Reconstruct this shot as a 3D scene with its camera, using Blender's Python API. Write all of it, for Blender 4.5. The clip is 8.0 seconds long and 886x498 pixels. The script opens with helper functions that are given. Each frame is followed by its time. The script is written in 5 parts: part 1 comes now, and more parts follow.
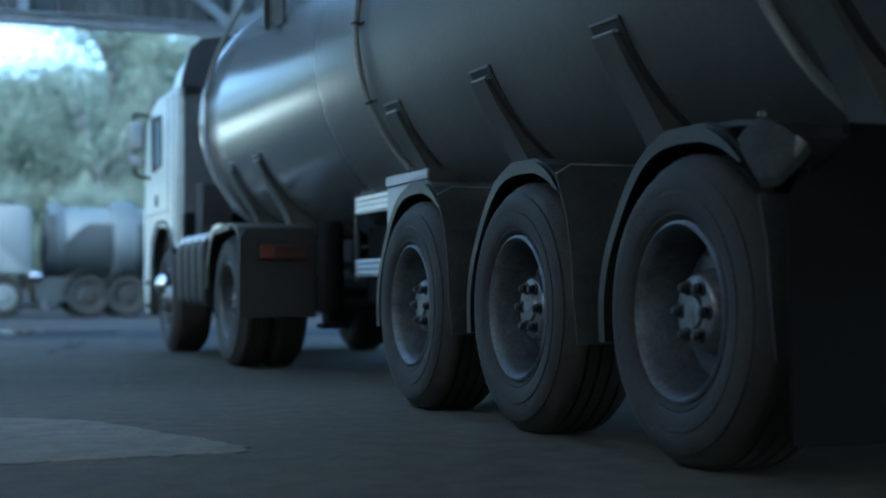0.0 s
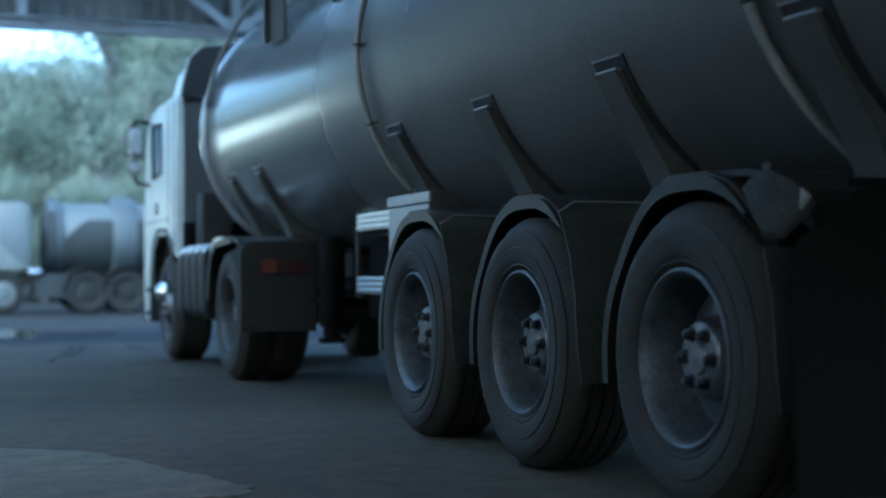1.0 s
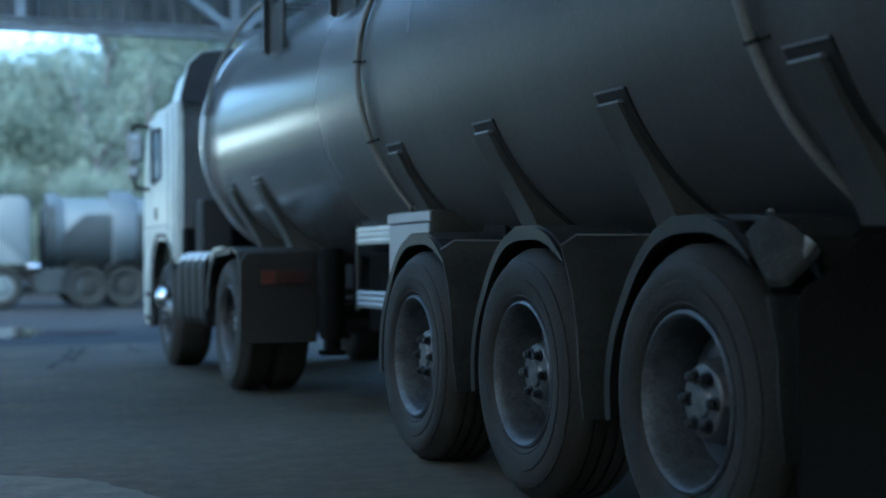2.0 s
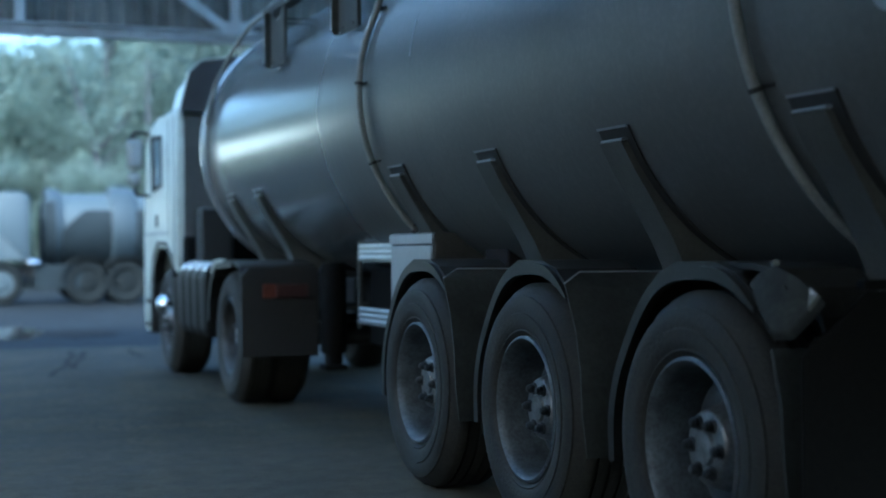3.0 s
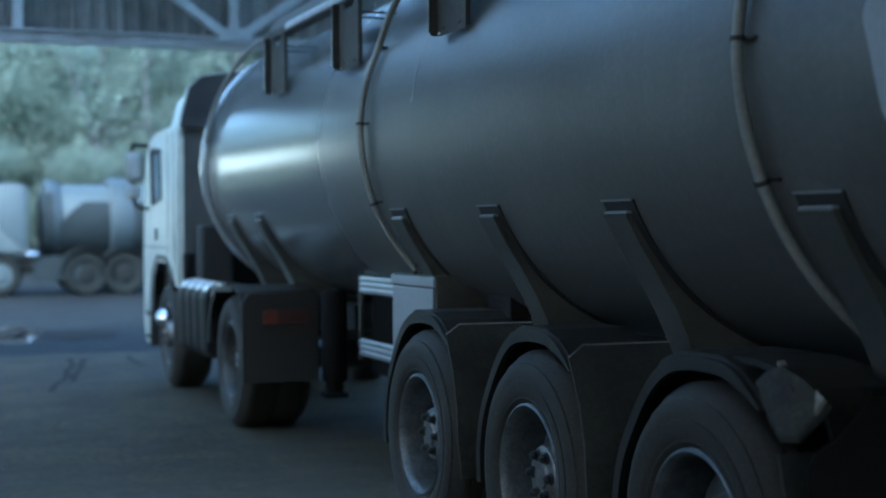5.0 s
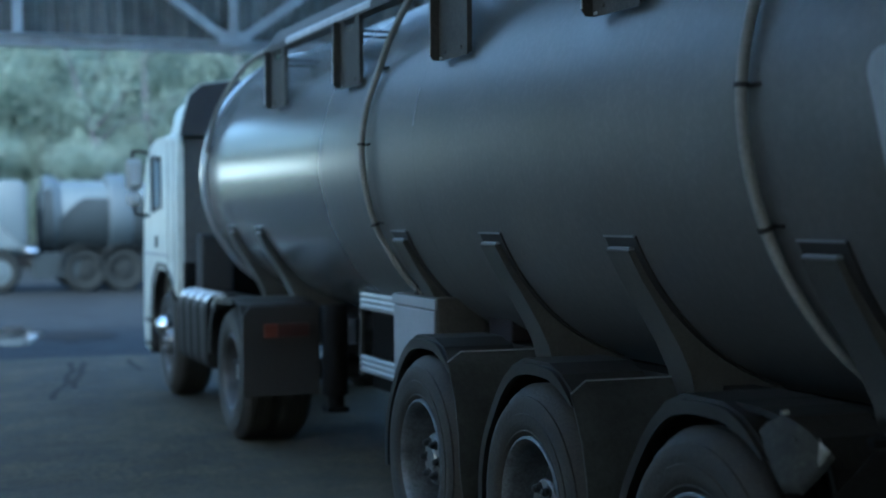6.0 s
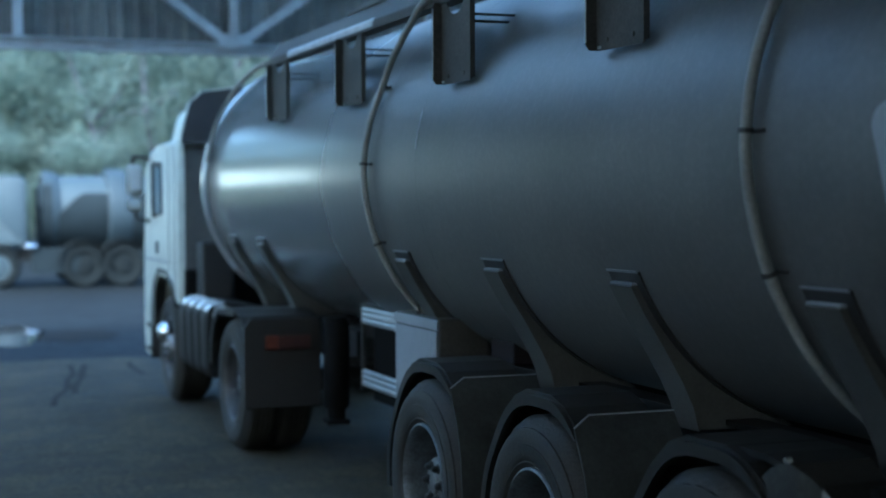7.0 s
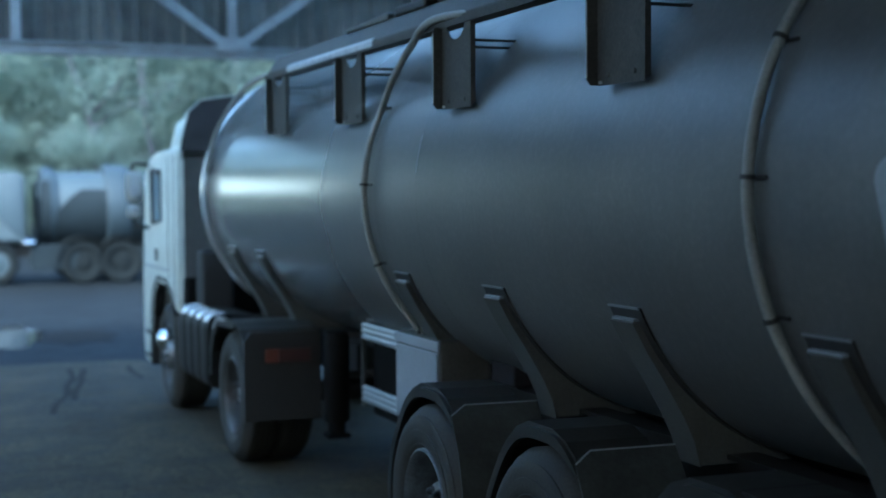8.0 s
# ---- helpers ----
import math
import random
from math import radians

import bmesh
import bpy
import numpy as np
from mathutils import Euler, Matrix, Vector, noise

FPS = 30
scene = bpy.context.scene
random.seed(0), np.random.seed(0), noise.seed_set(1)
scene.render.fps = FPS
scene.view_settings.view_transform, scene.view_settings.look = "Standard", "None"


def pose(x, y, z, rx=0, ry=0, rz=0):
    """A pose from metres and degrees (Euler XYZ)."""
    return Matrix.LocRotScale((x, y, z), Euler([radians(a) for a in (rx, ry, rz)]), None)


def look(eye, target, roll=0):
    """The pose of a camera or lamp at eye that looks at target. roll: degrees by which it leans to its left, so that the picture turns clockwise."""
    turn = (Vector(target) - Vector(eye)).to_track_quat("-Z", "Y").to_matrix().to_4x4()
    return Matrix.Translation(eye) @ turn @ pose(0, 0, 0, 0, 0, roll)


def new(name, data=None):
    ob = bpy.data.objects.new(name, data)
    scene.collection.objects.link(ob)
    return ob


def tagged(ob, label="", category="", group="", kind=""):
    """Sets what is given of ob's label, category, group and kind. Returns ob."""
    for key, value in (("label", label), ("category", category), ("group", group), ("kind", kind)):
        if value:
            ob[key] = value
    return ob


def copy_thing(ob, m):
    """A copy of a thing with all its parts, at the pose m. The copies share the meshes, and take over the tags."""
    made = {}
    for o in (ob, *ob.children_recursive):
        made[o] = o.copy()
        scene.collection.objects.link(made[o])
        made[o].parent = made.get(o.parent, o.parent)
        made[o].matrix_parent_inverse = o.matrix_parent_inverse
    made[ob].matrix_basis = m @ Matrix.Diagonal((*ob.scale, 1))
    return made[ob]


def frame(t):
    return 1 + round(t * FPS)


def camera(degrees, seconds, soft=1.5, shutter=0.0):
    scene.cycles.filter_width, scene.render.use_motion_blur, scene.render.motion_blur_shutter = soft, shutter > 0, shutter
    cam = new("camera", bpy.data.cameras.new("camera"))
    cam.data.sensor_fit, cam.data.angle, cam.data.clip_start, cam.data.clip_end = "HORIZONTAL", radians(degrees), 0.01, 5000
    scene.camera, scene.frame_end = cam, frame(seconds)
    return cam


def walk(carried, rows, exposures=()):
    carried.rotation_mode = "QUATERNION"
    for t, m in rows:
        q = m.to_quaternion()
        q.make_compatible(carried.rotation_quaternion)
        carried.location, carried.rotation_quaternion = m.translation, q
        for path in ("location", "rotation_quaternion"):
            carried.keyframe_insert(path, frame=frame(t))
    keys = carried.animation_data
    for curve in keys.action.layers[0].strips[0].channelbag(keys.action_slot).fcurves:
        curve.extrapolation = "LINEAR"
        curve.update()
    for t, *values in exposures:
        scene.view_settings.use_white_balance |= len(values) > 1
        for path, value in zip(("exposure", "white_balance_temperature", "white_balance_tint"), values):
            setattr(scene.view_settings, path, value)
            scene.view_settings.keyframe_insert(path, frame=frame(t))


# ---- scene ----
# ---- camera and walk ----
cam = camera(33.3, 8.0, soft=1.8)
cam.data.dof.use_dof, cam.data.dof.focus_distance, cam.data.dof.aperture_fstop = True, 6.3, 1.5
PATH = [
    (0, (-0.171, 0.005, 0.59), (0.521, 1.881, 0.647), -0.1),
    (0.5, (-0.179, 0.006, 0.694), (0.514, 1.882, 0.741), -0.2),
    (1, (-0.189, 0.008, 0.789), (0.505, 1.884, 0.829), -0.2),
    (1.5, (-0.184, 0.025, 0.879), (0.51, 1.9, 0.91), -0.2),
    (3, (-0.203, 0.039, 1.174), (0.493, 1.914, 1.178), -0.3),
    (3.5, (-0.206, 0.046, 1.267), (0.49, 1.92, 1.264), -0.2),
    (4, (-0.213, 0.05, 1.365), (0.484, 1.924, 1.353), -0.3),
    (4.5, (-0.214, 0.058, 1.461), (0.484, 1.933, 1.44), -0.3),
    (6, (-0.226, 0.076, 1.744), (0.474, 1.949, 1.699), -0.3),
    (6.5, (-0.243, 0.07, 1.831), (0.458, 1.942, 1.779), -0.2),
    (7, (-0.249, 0.073, 1.927), (0.453, 1.945, 1.866), -0.2),
    (7.5, (-0.255, 0.079, 2.023), (0.448, 1.95, 1.954), -0.3),
    (8, (-0.259, 0.082, 2.119), (0.445, 1.952, 2.041), -0.3),
]
EXPOSURE = 3.06
walk(cam, [(t, look(eye, target, roll)) for t, eye, target, roll in PATH],
     [(0.0, EXPOSURE, 4920, -5), (8.0, EXPOSURE, 4920, -5)])

# ---- world and light ----
world = bpy.data.worlds.new("sky")
scene.world = world
world.use_nodes = True
wn = world.node_tree.nodes
sky = wn.new("ShaderNodeTexSky")
sky.sky_type = "NISHITA"
sky.sun_disc = False
SUN_EL, SUN_AZ = 40.0, 224.0
sky.sun_elevation, sky.sun_rotation = radians(SUN_EL), radians(SUN_AZ)
sky.air_density, sky.dust_density, sky.ozone_density = 1.0, 4.0, 2.0
wn["Background"].inputs["Strength"].default_value = 0.1
world.node_tree.links.new(sky.outputs["Color"], wn["Background"].inputs["Color"])

sun_data = bpy.data.lights.new("sun", "SUN")
sun_data.energy, sun_data.angle, sun_data.color = 0.8, radians(10), (1.0, 0.98, 0.96)
sun = new("sun", sun_data)
sd = Vector((math.sin(radians(SUN_AZ)) * math.cos(radians(SUN_EL)), math.cos(radians(SUN_AZ)) * math.cos(radians(SUN_EL)), math.sin(radians(SUN_EL))))
sun.rotation_euler = sd.to_track_quat("Z", "Y").to_euler()
sun.location = sd * 50

# ---- materials ----


def mat(name, col, rough=0.6, metal=0.0, var=0.25, scale=6.0, fine=60.0, bump=0.15, tint=None, stretch=(1, 1, 1), rough_var=0.12, rand=0.0, dist=0.004):
    """A surface with stains at one scale and grain at another."""
    m = bpy.data.materials.new(name)
    m.use_nodes = True
    nt = m.node_tree
    n, l = nt.nodes, nt.links
    b = n["Principled BSDF"]
    co = n.new("ShaderNodeTexCoord")
    mp = n.new("ShaderNodeMapping")
    mp.inputs["Scale"].default_value = stretch
    l.new(co.outputs["Object"], mp.inputs["Vector"])
    big = n.new("ShaderNodeTexNoise")
    big.inputs["Scale"].default_value, big.inputs["Detail"].default_value, big.inputs["Roughness"].default_value = scale, 6, 0.65
    l.new(mp.outputs["Vector"], big.inputs["Vector"])
    small = n.new("ShaderNodeTexNoise")
    small.inputs["Scale"].default_value, small.inputs["Detail"].default_value = fine, 3
    l.new(mp.outputs["Vector"], small.inputs["Vector"])
    ramp = n.new("ShaderNodeValToRGB")
    c = Vector(col)
    t = Vector(tint) if tint else c
    ramp.color_ramp.elements[0].position, ramp.color_ramp.elements[1].position = 0.3, 0.72
    ramp.color_ramp.elements[0].color = (*(t * (1 - var)), 1)
    ramp.color_ramp.elements[1].color = (*(c * (1 + var * 0.6)), 1)
    l.new(big.outputs["Fac"], ramp.inputs["Fac"])
    mix = n.new("ShaderNodeMix")
    mix.data_type, mix.blend_type = "RGBA", "MULTIPLY"
    mix.inputs["Factor"].default_value = min(1.0, var * 1.6)
    l.new(ramp.outputs["Color"], mix.inputs["A"])
    gr = n.new("ShaderNodeValToRGB")
    gr.color_ramp.elements[0].position, gr.color_ramp.elements[1].position = 0.3, 0.65
    gr.color_ramp.elements[0].color = (0.55, 0.55, 0.55, 1)
    l.new(small.outputs["Fac"], gr.inputs["Fac"])
    l.new(gr.outputs["Color"], mix.inputs["B"])
    out = mix.outputs["Result"]
    if rand:
        oi = n.new("ShaderNodeObjectInfo")
        hs = n.new("ShaderNodeHueSaturation")
        mr = n.new("ShaderNodeMapRange")
        mr.inputs["To Min"].default_value, mr.inputs["To Max"].default_value = 1 - rand, 1 + rand
        l.new(oi.outputs["Random"], mr.inputs["Value"])
        l.new(mr.outputs["Result"], hs.inputs["Value"])
        l.new(out, hs.inputs["Color"])
        out = hs.outputs["Color"]
    l.new(out, b.inputs["Base Color"])
    rr = n.new("ShaderNodeMapRange")
    rr.inputs["To Min"].default_value, rr.inputs["To Max"].default_value = max(0.02, rough - rough_var), min(1, rough + rough_var)
    l.new(big.outputs["Fac"], rr.inputs["Value"])
    l.new(rr.outputs["Result"], b.inputs["Roughness"])
    b.inputs["Metallic"].default_value = metal
    if bump:
        bp = n.new("ShaderNodeBump")
        bp.inputs["Strength"].default_value, bp.inputs["Distance"].default_value = bump, dist
        l.new(small.outputs["Fac"], bp.inputs["Height"])
        l.new(bp.outputs["Normal"], b.inputs["Normal"])
    return m


def weathered(m, streak, dust, dull=0.14, relief=0.1, detail=8):
    """Adds rain streaks that run round the shell, dust blotches and a little unevenness to a tank's surface."""
    nt = m.node_tree
    n, l = nt.nodes, nt.links
    p = n["Principled BSDF"]
    co = n.new("ShaderNodeTexCoord")

    def noise_of(scale, size, detail):
        mp, tx = n.new("ShaderNodeMapping"), n.new("ShaderNodeTexNoise")
        mp.inputs["Scale"].default_value = scale
        tx.inputs["Scale"].default_value, tx.inputs["Detail"].default_value, tx.inputs["Roughness"].default_value = size, detail, 0.65
        l.new(co.outputs["Object"], mp.inputs["Vector"])
        l.new(mp.outputs["Vector"], tx.inputs["Vector"])
        return tx.outputs["Fac"]

    def spread(src, lo, hi, a, b):
        mr = n.new("ShaderNodeMapRange")
        for key, v in (("From Min", lo), ("From Max", hi), ("To Min", a), ("To Max", b)):
            mr.inputs[key].default_value = v
        l.new(src, mr.inputs["Value"])
        return mr.outputs["Result"]

    def times(a, b):
        x = n.new("ShaderNodeMath")
        x.operation = "MULTIPLY"
        l.new(a, x.inputs[0])
        l.new(b, x.inputs[1])
        return x.outputs[0]
    lines = noise_of((0.5, 9.0, 0.25), 2.2, 5)
    blots = noise_of((1.0, 0.8, 1.0), 1.7, detail)
    specks = noise_of((1.0, 1.0, 1.0), 34.0, 4)
    tone = times(times(spread(lines, 0.3, 0.7, 1 - streak, 1 + streak), spread(blots, 0.35, 0.68, 1 - dust, 1 + dust)), spread(specks, 0.45, 0.75, 1.0 - dust * 0.3, 1.0 + dust * 0.9))
    hs = n.new("ShaderNodeHueSaturation")
    old = p.inputs["Base Color"]
    l.new(old.links[0].from_socket, hs.inputs["Color"])
    l.new(tone, hs.inputs["Value"])
    l.new(hs.outputs["Color"], old)
    ro = p.inputs["Roughness"]
    base = ro.links[0].from_socket
    l.new(times(base, spread(blots, 0.3, 0.7, 1 - dull, 1 + dull)), ro)
    bp = n.new("ShaderNodeBump")
    bp.inputs["Strength"].default_value, bp.inputs["Distance"].default_value = relief, 0.004
    l.new(noise_of((0.6, 1.0, 0.6), 1.1, 2), bp.inputs["Height"])
    l.new(bp.outputs["Normal"], p.inputs["Normal"])
    return m


MAT_TANK = weathered(mat("tank_paint", (0.148, 0.145, 0.132), 0.42, 0.35, 0.06, 0.5, 40, 0, stretch=(1, 0.6, 1), rough_var=0.05), 0.035, 0.16)
MAT_TANK_BRIGHT = mat("polished_steel", (0.46, 0.465, 0.465), 0.17, 0.65, 0.05, 1.6, 14, 0, stretch=(0.4, 3, 0.4), rough_var=0.03)
MAT_TANK.node_tree.nodes["Principled BSDF"].inputs["Specular IOR Level"].default_value = 0.7


def front_gloss_mat():
    """Tank steel, paler and glossier towards the front to put the highlight there."""
    m = mat("front_gloss", (0.46, 0.465, 0.465), 0.17, 0.65, 0.05, 1.6, 14, 0, stretch=(0.4, 3, 0.4), rough_var=0.03)
    nt = m.node_tree
    n, l = nt.nodes, nt.links
    p = n["Principled BSDF"]
    co, sep = n.new("ShaderNodeTexCoord"), n.new("ShaderNodeSeparateXYZ")
    l.new(co.outputs["Object"], sep.inputs["Vector"])
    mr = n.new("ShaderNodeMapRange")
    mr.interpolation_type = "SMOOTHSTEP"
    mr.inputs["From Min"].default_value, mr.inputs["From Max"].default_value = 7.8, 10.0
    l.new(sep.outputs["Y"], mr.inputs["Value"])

    def blend(kind, a, z, dest):
        x = n.new("ShaderNodeMix")
        x.data_type = kind
        l.new(mr.outputs["Result"], x.inputs["Factor"])
        ins = [q for q in x.inputs if q.enabled and q.name in ("A", "B")]
        ins[0].default_value, ins[1].default_value = a, z
        l.new([q for q in x.outputs if q.enabled][0], dest)
        return x
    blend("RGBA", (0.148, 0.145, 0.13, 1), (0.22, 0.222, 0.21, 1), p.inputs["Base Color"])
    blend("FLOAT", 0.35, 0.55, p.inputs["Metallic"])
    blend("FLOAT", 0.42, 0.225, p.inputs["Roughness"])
    p.inputs["Specular IOR Level"].default_value = 0.9
    return weathered(m, 0.06, 0.035, 0.03, 0.04, 2)


MAT_TANK_MID = front_gloss_mat()
MAT_BRACKET = mat("bracket_steel", (0.104, 0.102, 0.088), 0.45, 0.15, 0.25, 5, 60, 0.1)
MAT_TYRE = mat("tyre_rubber", (0.033, 0.0295, 0.0205), 0.75, 0, 0.5, 7, 70, 0.5, tint=(0.045, 0.04, 0.03), dist=0.006)
MAT_RIM = mat("rim_steel", (0.147, 0.164, 0.175), 0.5, 0.35, 0.45, 9, 70, 0.12, tint=(0.117, 0.127, 0.132))
MAT_RIM_DARK = mat("dark_rim_steel", (0.085, 0.087, 0.085), 0.55, 0.2, 0.4, 9, 70, 0.12, tint=(0.08, 0.07, 0.06))
MAT_HUB = mat("hub_steel", (0.28, 0.285, 0.285), 0.42, 0.7, 0.35, 14, 90, 0.15, tint=(0.2, 0.188, 0.17))
MAT_NUT = mat("nut_steel", (0.07, 0.07, 0.07), 0.45, 0.6, 0.3, 20, 120, 0.1)
MAT_COVER = mat("black_cover", (0.022, 0.02, 0.017), 0.5, 0, 0.4, 4, 50, 0.05)
MAT_COVER.node_tree.nodes["Principled BSDF"].inputs["Specular IOR Level"].default_value = 0.14
MAT_GUARD = mat("mudguard_plastic", (0.023, 0.0215, 0.0185), 0.4, 0, 0.5, 4, 50, 0.1, tint=(0.04, 0.036, 0.03))
MAT_GUARD.node_tree.nodes["Principled BSDF"].inputs["Specular IOR Level"].default_value = 0.3
# near black: deep shade is put into this rubber's colour
MAT_FLAP = mat("shaded_rubber", (0.009, 0.008, 0.007), 0.85, 0, 0.4, 4, 50, 0.15, tint=(0.012, 0.0115, 0.01))
MAT_FLAP.node_tree.nodes["Principled BSDF"].inputs["Specular IOR Level"].default_value = 0.1
# flap rubber again, paler for light that doesn't reach it
MAT_LITFLAP = mat("lit_flap_rubber", (0.05, 0.054, 0.048), 0.8, 0, 0.4, 4, 50, 0.15, tint=(0.034, 0.037, 0.034))
MAT_CORNER = mat("guard_corner", (0.052, 0.053, 0.044), 0.85, 0, 0.5, 9, 60, 0.2, tint=(0.036, 0.039, 0.036))
MAT_BLACK = mat("black_steel", (0.032, 0.03, 0.026), 0.6, 0.1, 0.35, 4, 50, 0.12, tint=(0.045, 0.042, 0.038))
MAT_WHITE = mat("white_paint", (0.61, 0.645, 0.575), 0.35, 0, 0.12, 3, 30, 0.02, tint=(0.52, 0.54, 0.48))
MAT_MIRROR = mat("mirror_plastic", (0.36, 0.37, 0.35), 0.5, 0, 0.2, 8, 60, 0.05)
MAT_MIRRORGLASS = mat("mirror_glass", (0.6, 0.62, 0.62), 0.25, 0.4, 0.06, 8, 60, 0, rough_var=0.03)
MAT_REFLECT_WHITE = mat("reflector_white", (0.78, 0.86, 0.80), 0.8, 0, 0.08, 1, 20, 0.2)
# far truck colours are darkened and blued for shade and haze
MAT_FARPALE = mat("far_pale_paint", (0.045, 0.063, 0.074), 0.5, 0, 0.12, 2, 30, 0.03)
MAT_FARBLACK = mat("far_black_rubber", (0.011, 0.0135, 0.0145), 0.9, 0, 0.2, 2, 30, 0.03)
MAT_FARBLACK.node_tree.nodes["Principled BSDF"].inputs["Specular IOR Level"].default_value = 0.1
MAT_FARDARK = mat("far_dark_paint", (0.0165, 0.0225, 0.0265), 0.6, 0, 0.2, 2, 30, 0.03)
MAT_FARDARK.node_tree.nodes["Principled BSDF"].inputs["Specular IOR Level"].default_value = 0.1
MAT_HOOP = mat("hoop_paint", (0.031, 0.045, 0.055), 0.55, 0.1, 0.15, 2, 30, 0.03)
MAT_HOLLOWSHADE = mat("hollow_shade", (0.045, 0.04, 0.038), 0.8, 0, 0.25, 3, 40, 0.05)
MAT_CABSHADE = mat("cab_shade_grey", (0.098, 0.094, 0.084), 0.55, 0, 0.25, 3, 40, 0.05)
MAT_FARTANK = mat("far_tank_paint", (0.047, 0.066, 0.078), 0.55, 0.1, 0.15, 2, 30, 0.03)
MAT_BOX = mat("cabinet_paint", (0.33, 0.345, 0.36), 0.38, 0.2, 0.14, 4, 40, 0.04)
MAT_ALU = mat("ribbed_aluminium", (0.62, 0.63, 0.63), 0.32, 0.85, 0.15, 6, 60, 0.05)
MAT_CHROME = mat("chrome", (0.8, 0.8, 0.8), 0.1, 1.0, 0.06, 6, 60, 0.02, rough_var=0.04)
MAT_HANGER = mat("dark_plate", (0.085, 0.08, 0.068), 0.6, 0.1, 0.4, 5, 60, 0.1)
MAT_HANGER.node_tree.nodes["Principled BSDF"].inputs["Specular IOR Level"].default_value = 0.3
MAT_EDGE = mat("worn_and_lit_edge", (0.62, 0.63, 0.62), 0.45, 0.3, 0.3, 12, 80, 0.1, tint=(0.4, 0.4, 0.38))
MAT_GLINT = mat("cover_glint_pale", (0.85, 0.87, 0.86), 0.25, 0.2, 0.12, 12, 80, 0.05)
MAT_SCRAPE_GLINT = mat("scrape_and_glint", (0.5, 0.52, 0.52), 0.6, 0, 0.3, 12, 80, 0.1)
MAT_HOSE = mat("hose_plastic", (0.3, 0.3, 0.27), 0.5, 0, 0.25, 5, 60, 0.1)
MAT_ORANGE = mat("orange_lens", (0.17, 0.045, 0.025), 0.35, 0, 0.25, 10, 60, 0.05)
MAT_RED = mat("red_lens", (0.07, 0.025, 0.02), 0.4, 0, 0.3, 10, 60, 0.05)
MAT_GAP = mat("gap_dark", (0.012, 0.007, 0.006), 0.9, 0, 0.4, 6, 60, 0.1)
MAT_LENS = mat("clear_lens", (0.22, 0.22, 0.2), 0.2, 0, 0.15, 20, 80, 0.05)
MAT_BEAM = mat("beam_paint", (0.42, 0.44, 0.45), 0.5, 0, 0.2, 3, 40, 0.08, tint=(0.36, 0.35, 0.33))
MAT_CLAD = mat("cladding_sheet", (0.19, 0.185, 0.16), 0.6, 0, 0.3, 1.5, 30, 0.06, tint=(0.135, 0.125, 0.108))
MAT_WALL = mat("wall_plaster", (0.46, 0.53, 0.5), 0.85, 0, 0.3, 0.8, 25, 0.3)
MAT_DARKWALL = mat("blocker_dark", (0.2, 0.19, 0.17), 0.9, 0, 0.3, 0.8, 25, 0.3)
MAT_REFLECT_BASE = mat("reflector_base", (0.08, 0.105, 0.088), 0.9, 0, 0.3, 0.8, 25, 0.3)
MAT_BARK = mat("bark", (0.062, 0.066, 0.08), 0.9, 0, 0.4, 3, 25, 0.6, dist=0.02)


def translucent_mat():
    """Milky fibreglass roof sheet that lets daylight through."""
    m = mat("rooflight_sheet", (0.60, 0.71, 0.82), 0.5, 0, 0.1, 1.2, 20, 0.05)
    nt = m.node_tree
    tr = nt.nodes.new("ShaderNodeBsdfTranslucent")
    nt.links.new(nt.nodes["Principled BSDF"].inputs["Base Color"].links[0].from_socket, tr.inputs["Color"])
    mx = nt.nodes.new("ShaderNodeMixShader")
    mx.inputs["Fac"].default_value = 0.88
    nt.links.new(nt.nodes["Principled BSDF"].outputs["BSDF"], mx.inputs[1])
    nt.links.new(tr.outputs["BSDF"], mx.inputs[2])
    nt.links.new(mx.outputs["Shader"], nt.nodes["Material Output"].inputs["Surface"])
    return m


MAT_ROOFLIGHT = translucent_mat()
MAT_PATCH = mat("concrete_patch", (0.185, 0.168, 0.128), 0.9, 0, 0.35, 5, 45, 0.9, tint=(0.16, 0.146, 0.112), dist=0.008)


def glass_mat(name, col, rough):
    m = bpy.data.materials.new(name)
    m.use_nodes = True
    b = m.node_tree.nodes["Principled BSDF"]
    b.inputs["Base Color"].default_value = (*col, 1)
    b.inputs["Roughness"].default_value = rough
    b.inputs["Transmission Weight"].default_value = 0.35
    b.inputs["IOR"].default_value = 1.15
    b.inputs["Specular IOR Level"].default_value = 0.1
    return m


# pale blue base colour takes the place of the sky's reflection
MAT_GLASS = glass_mat("window_glass", (0.3, 0.38, 0.42), 0.25)


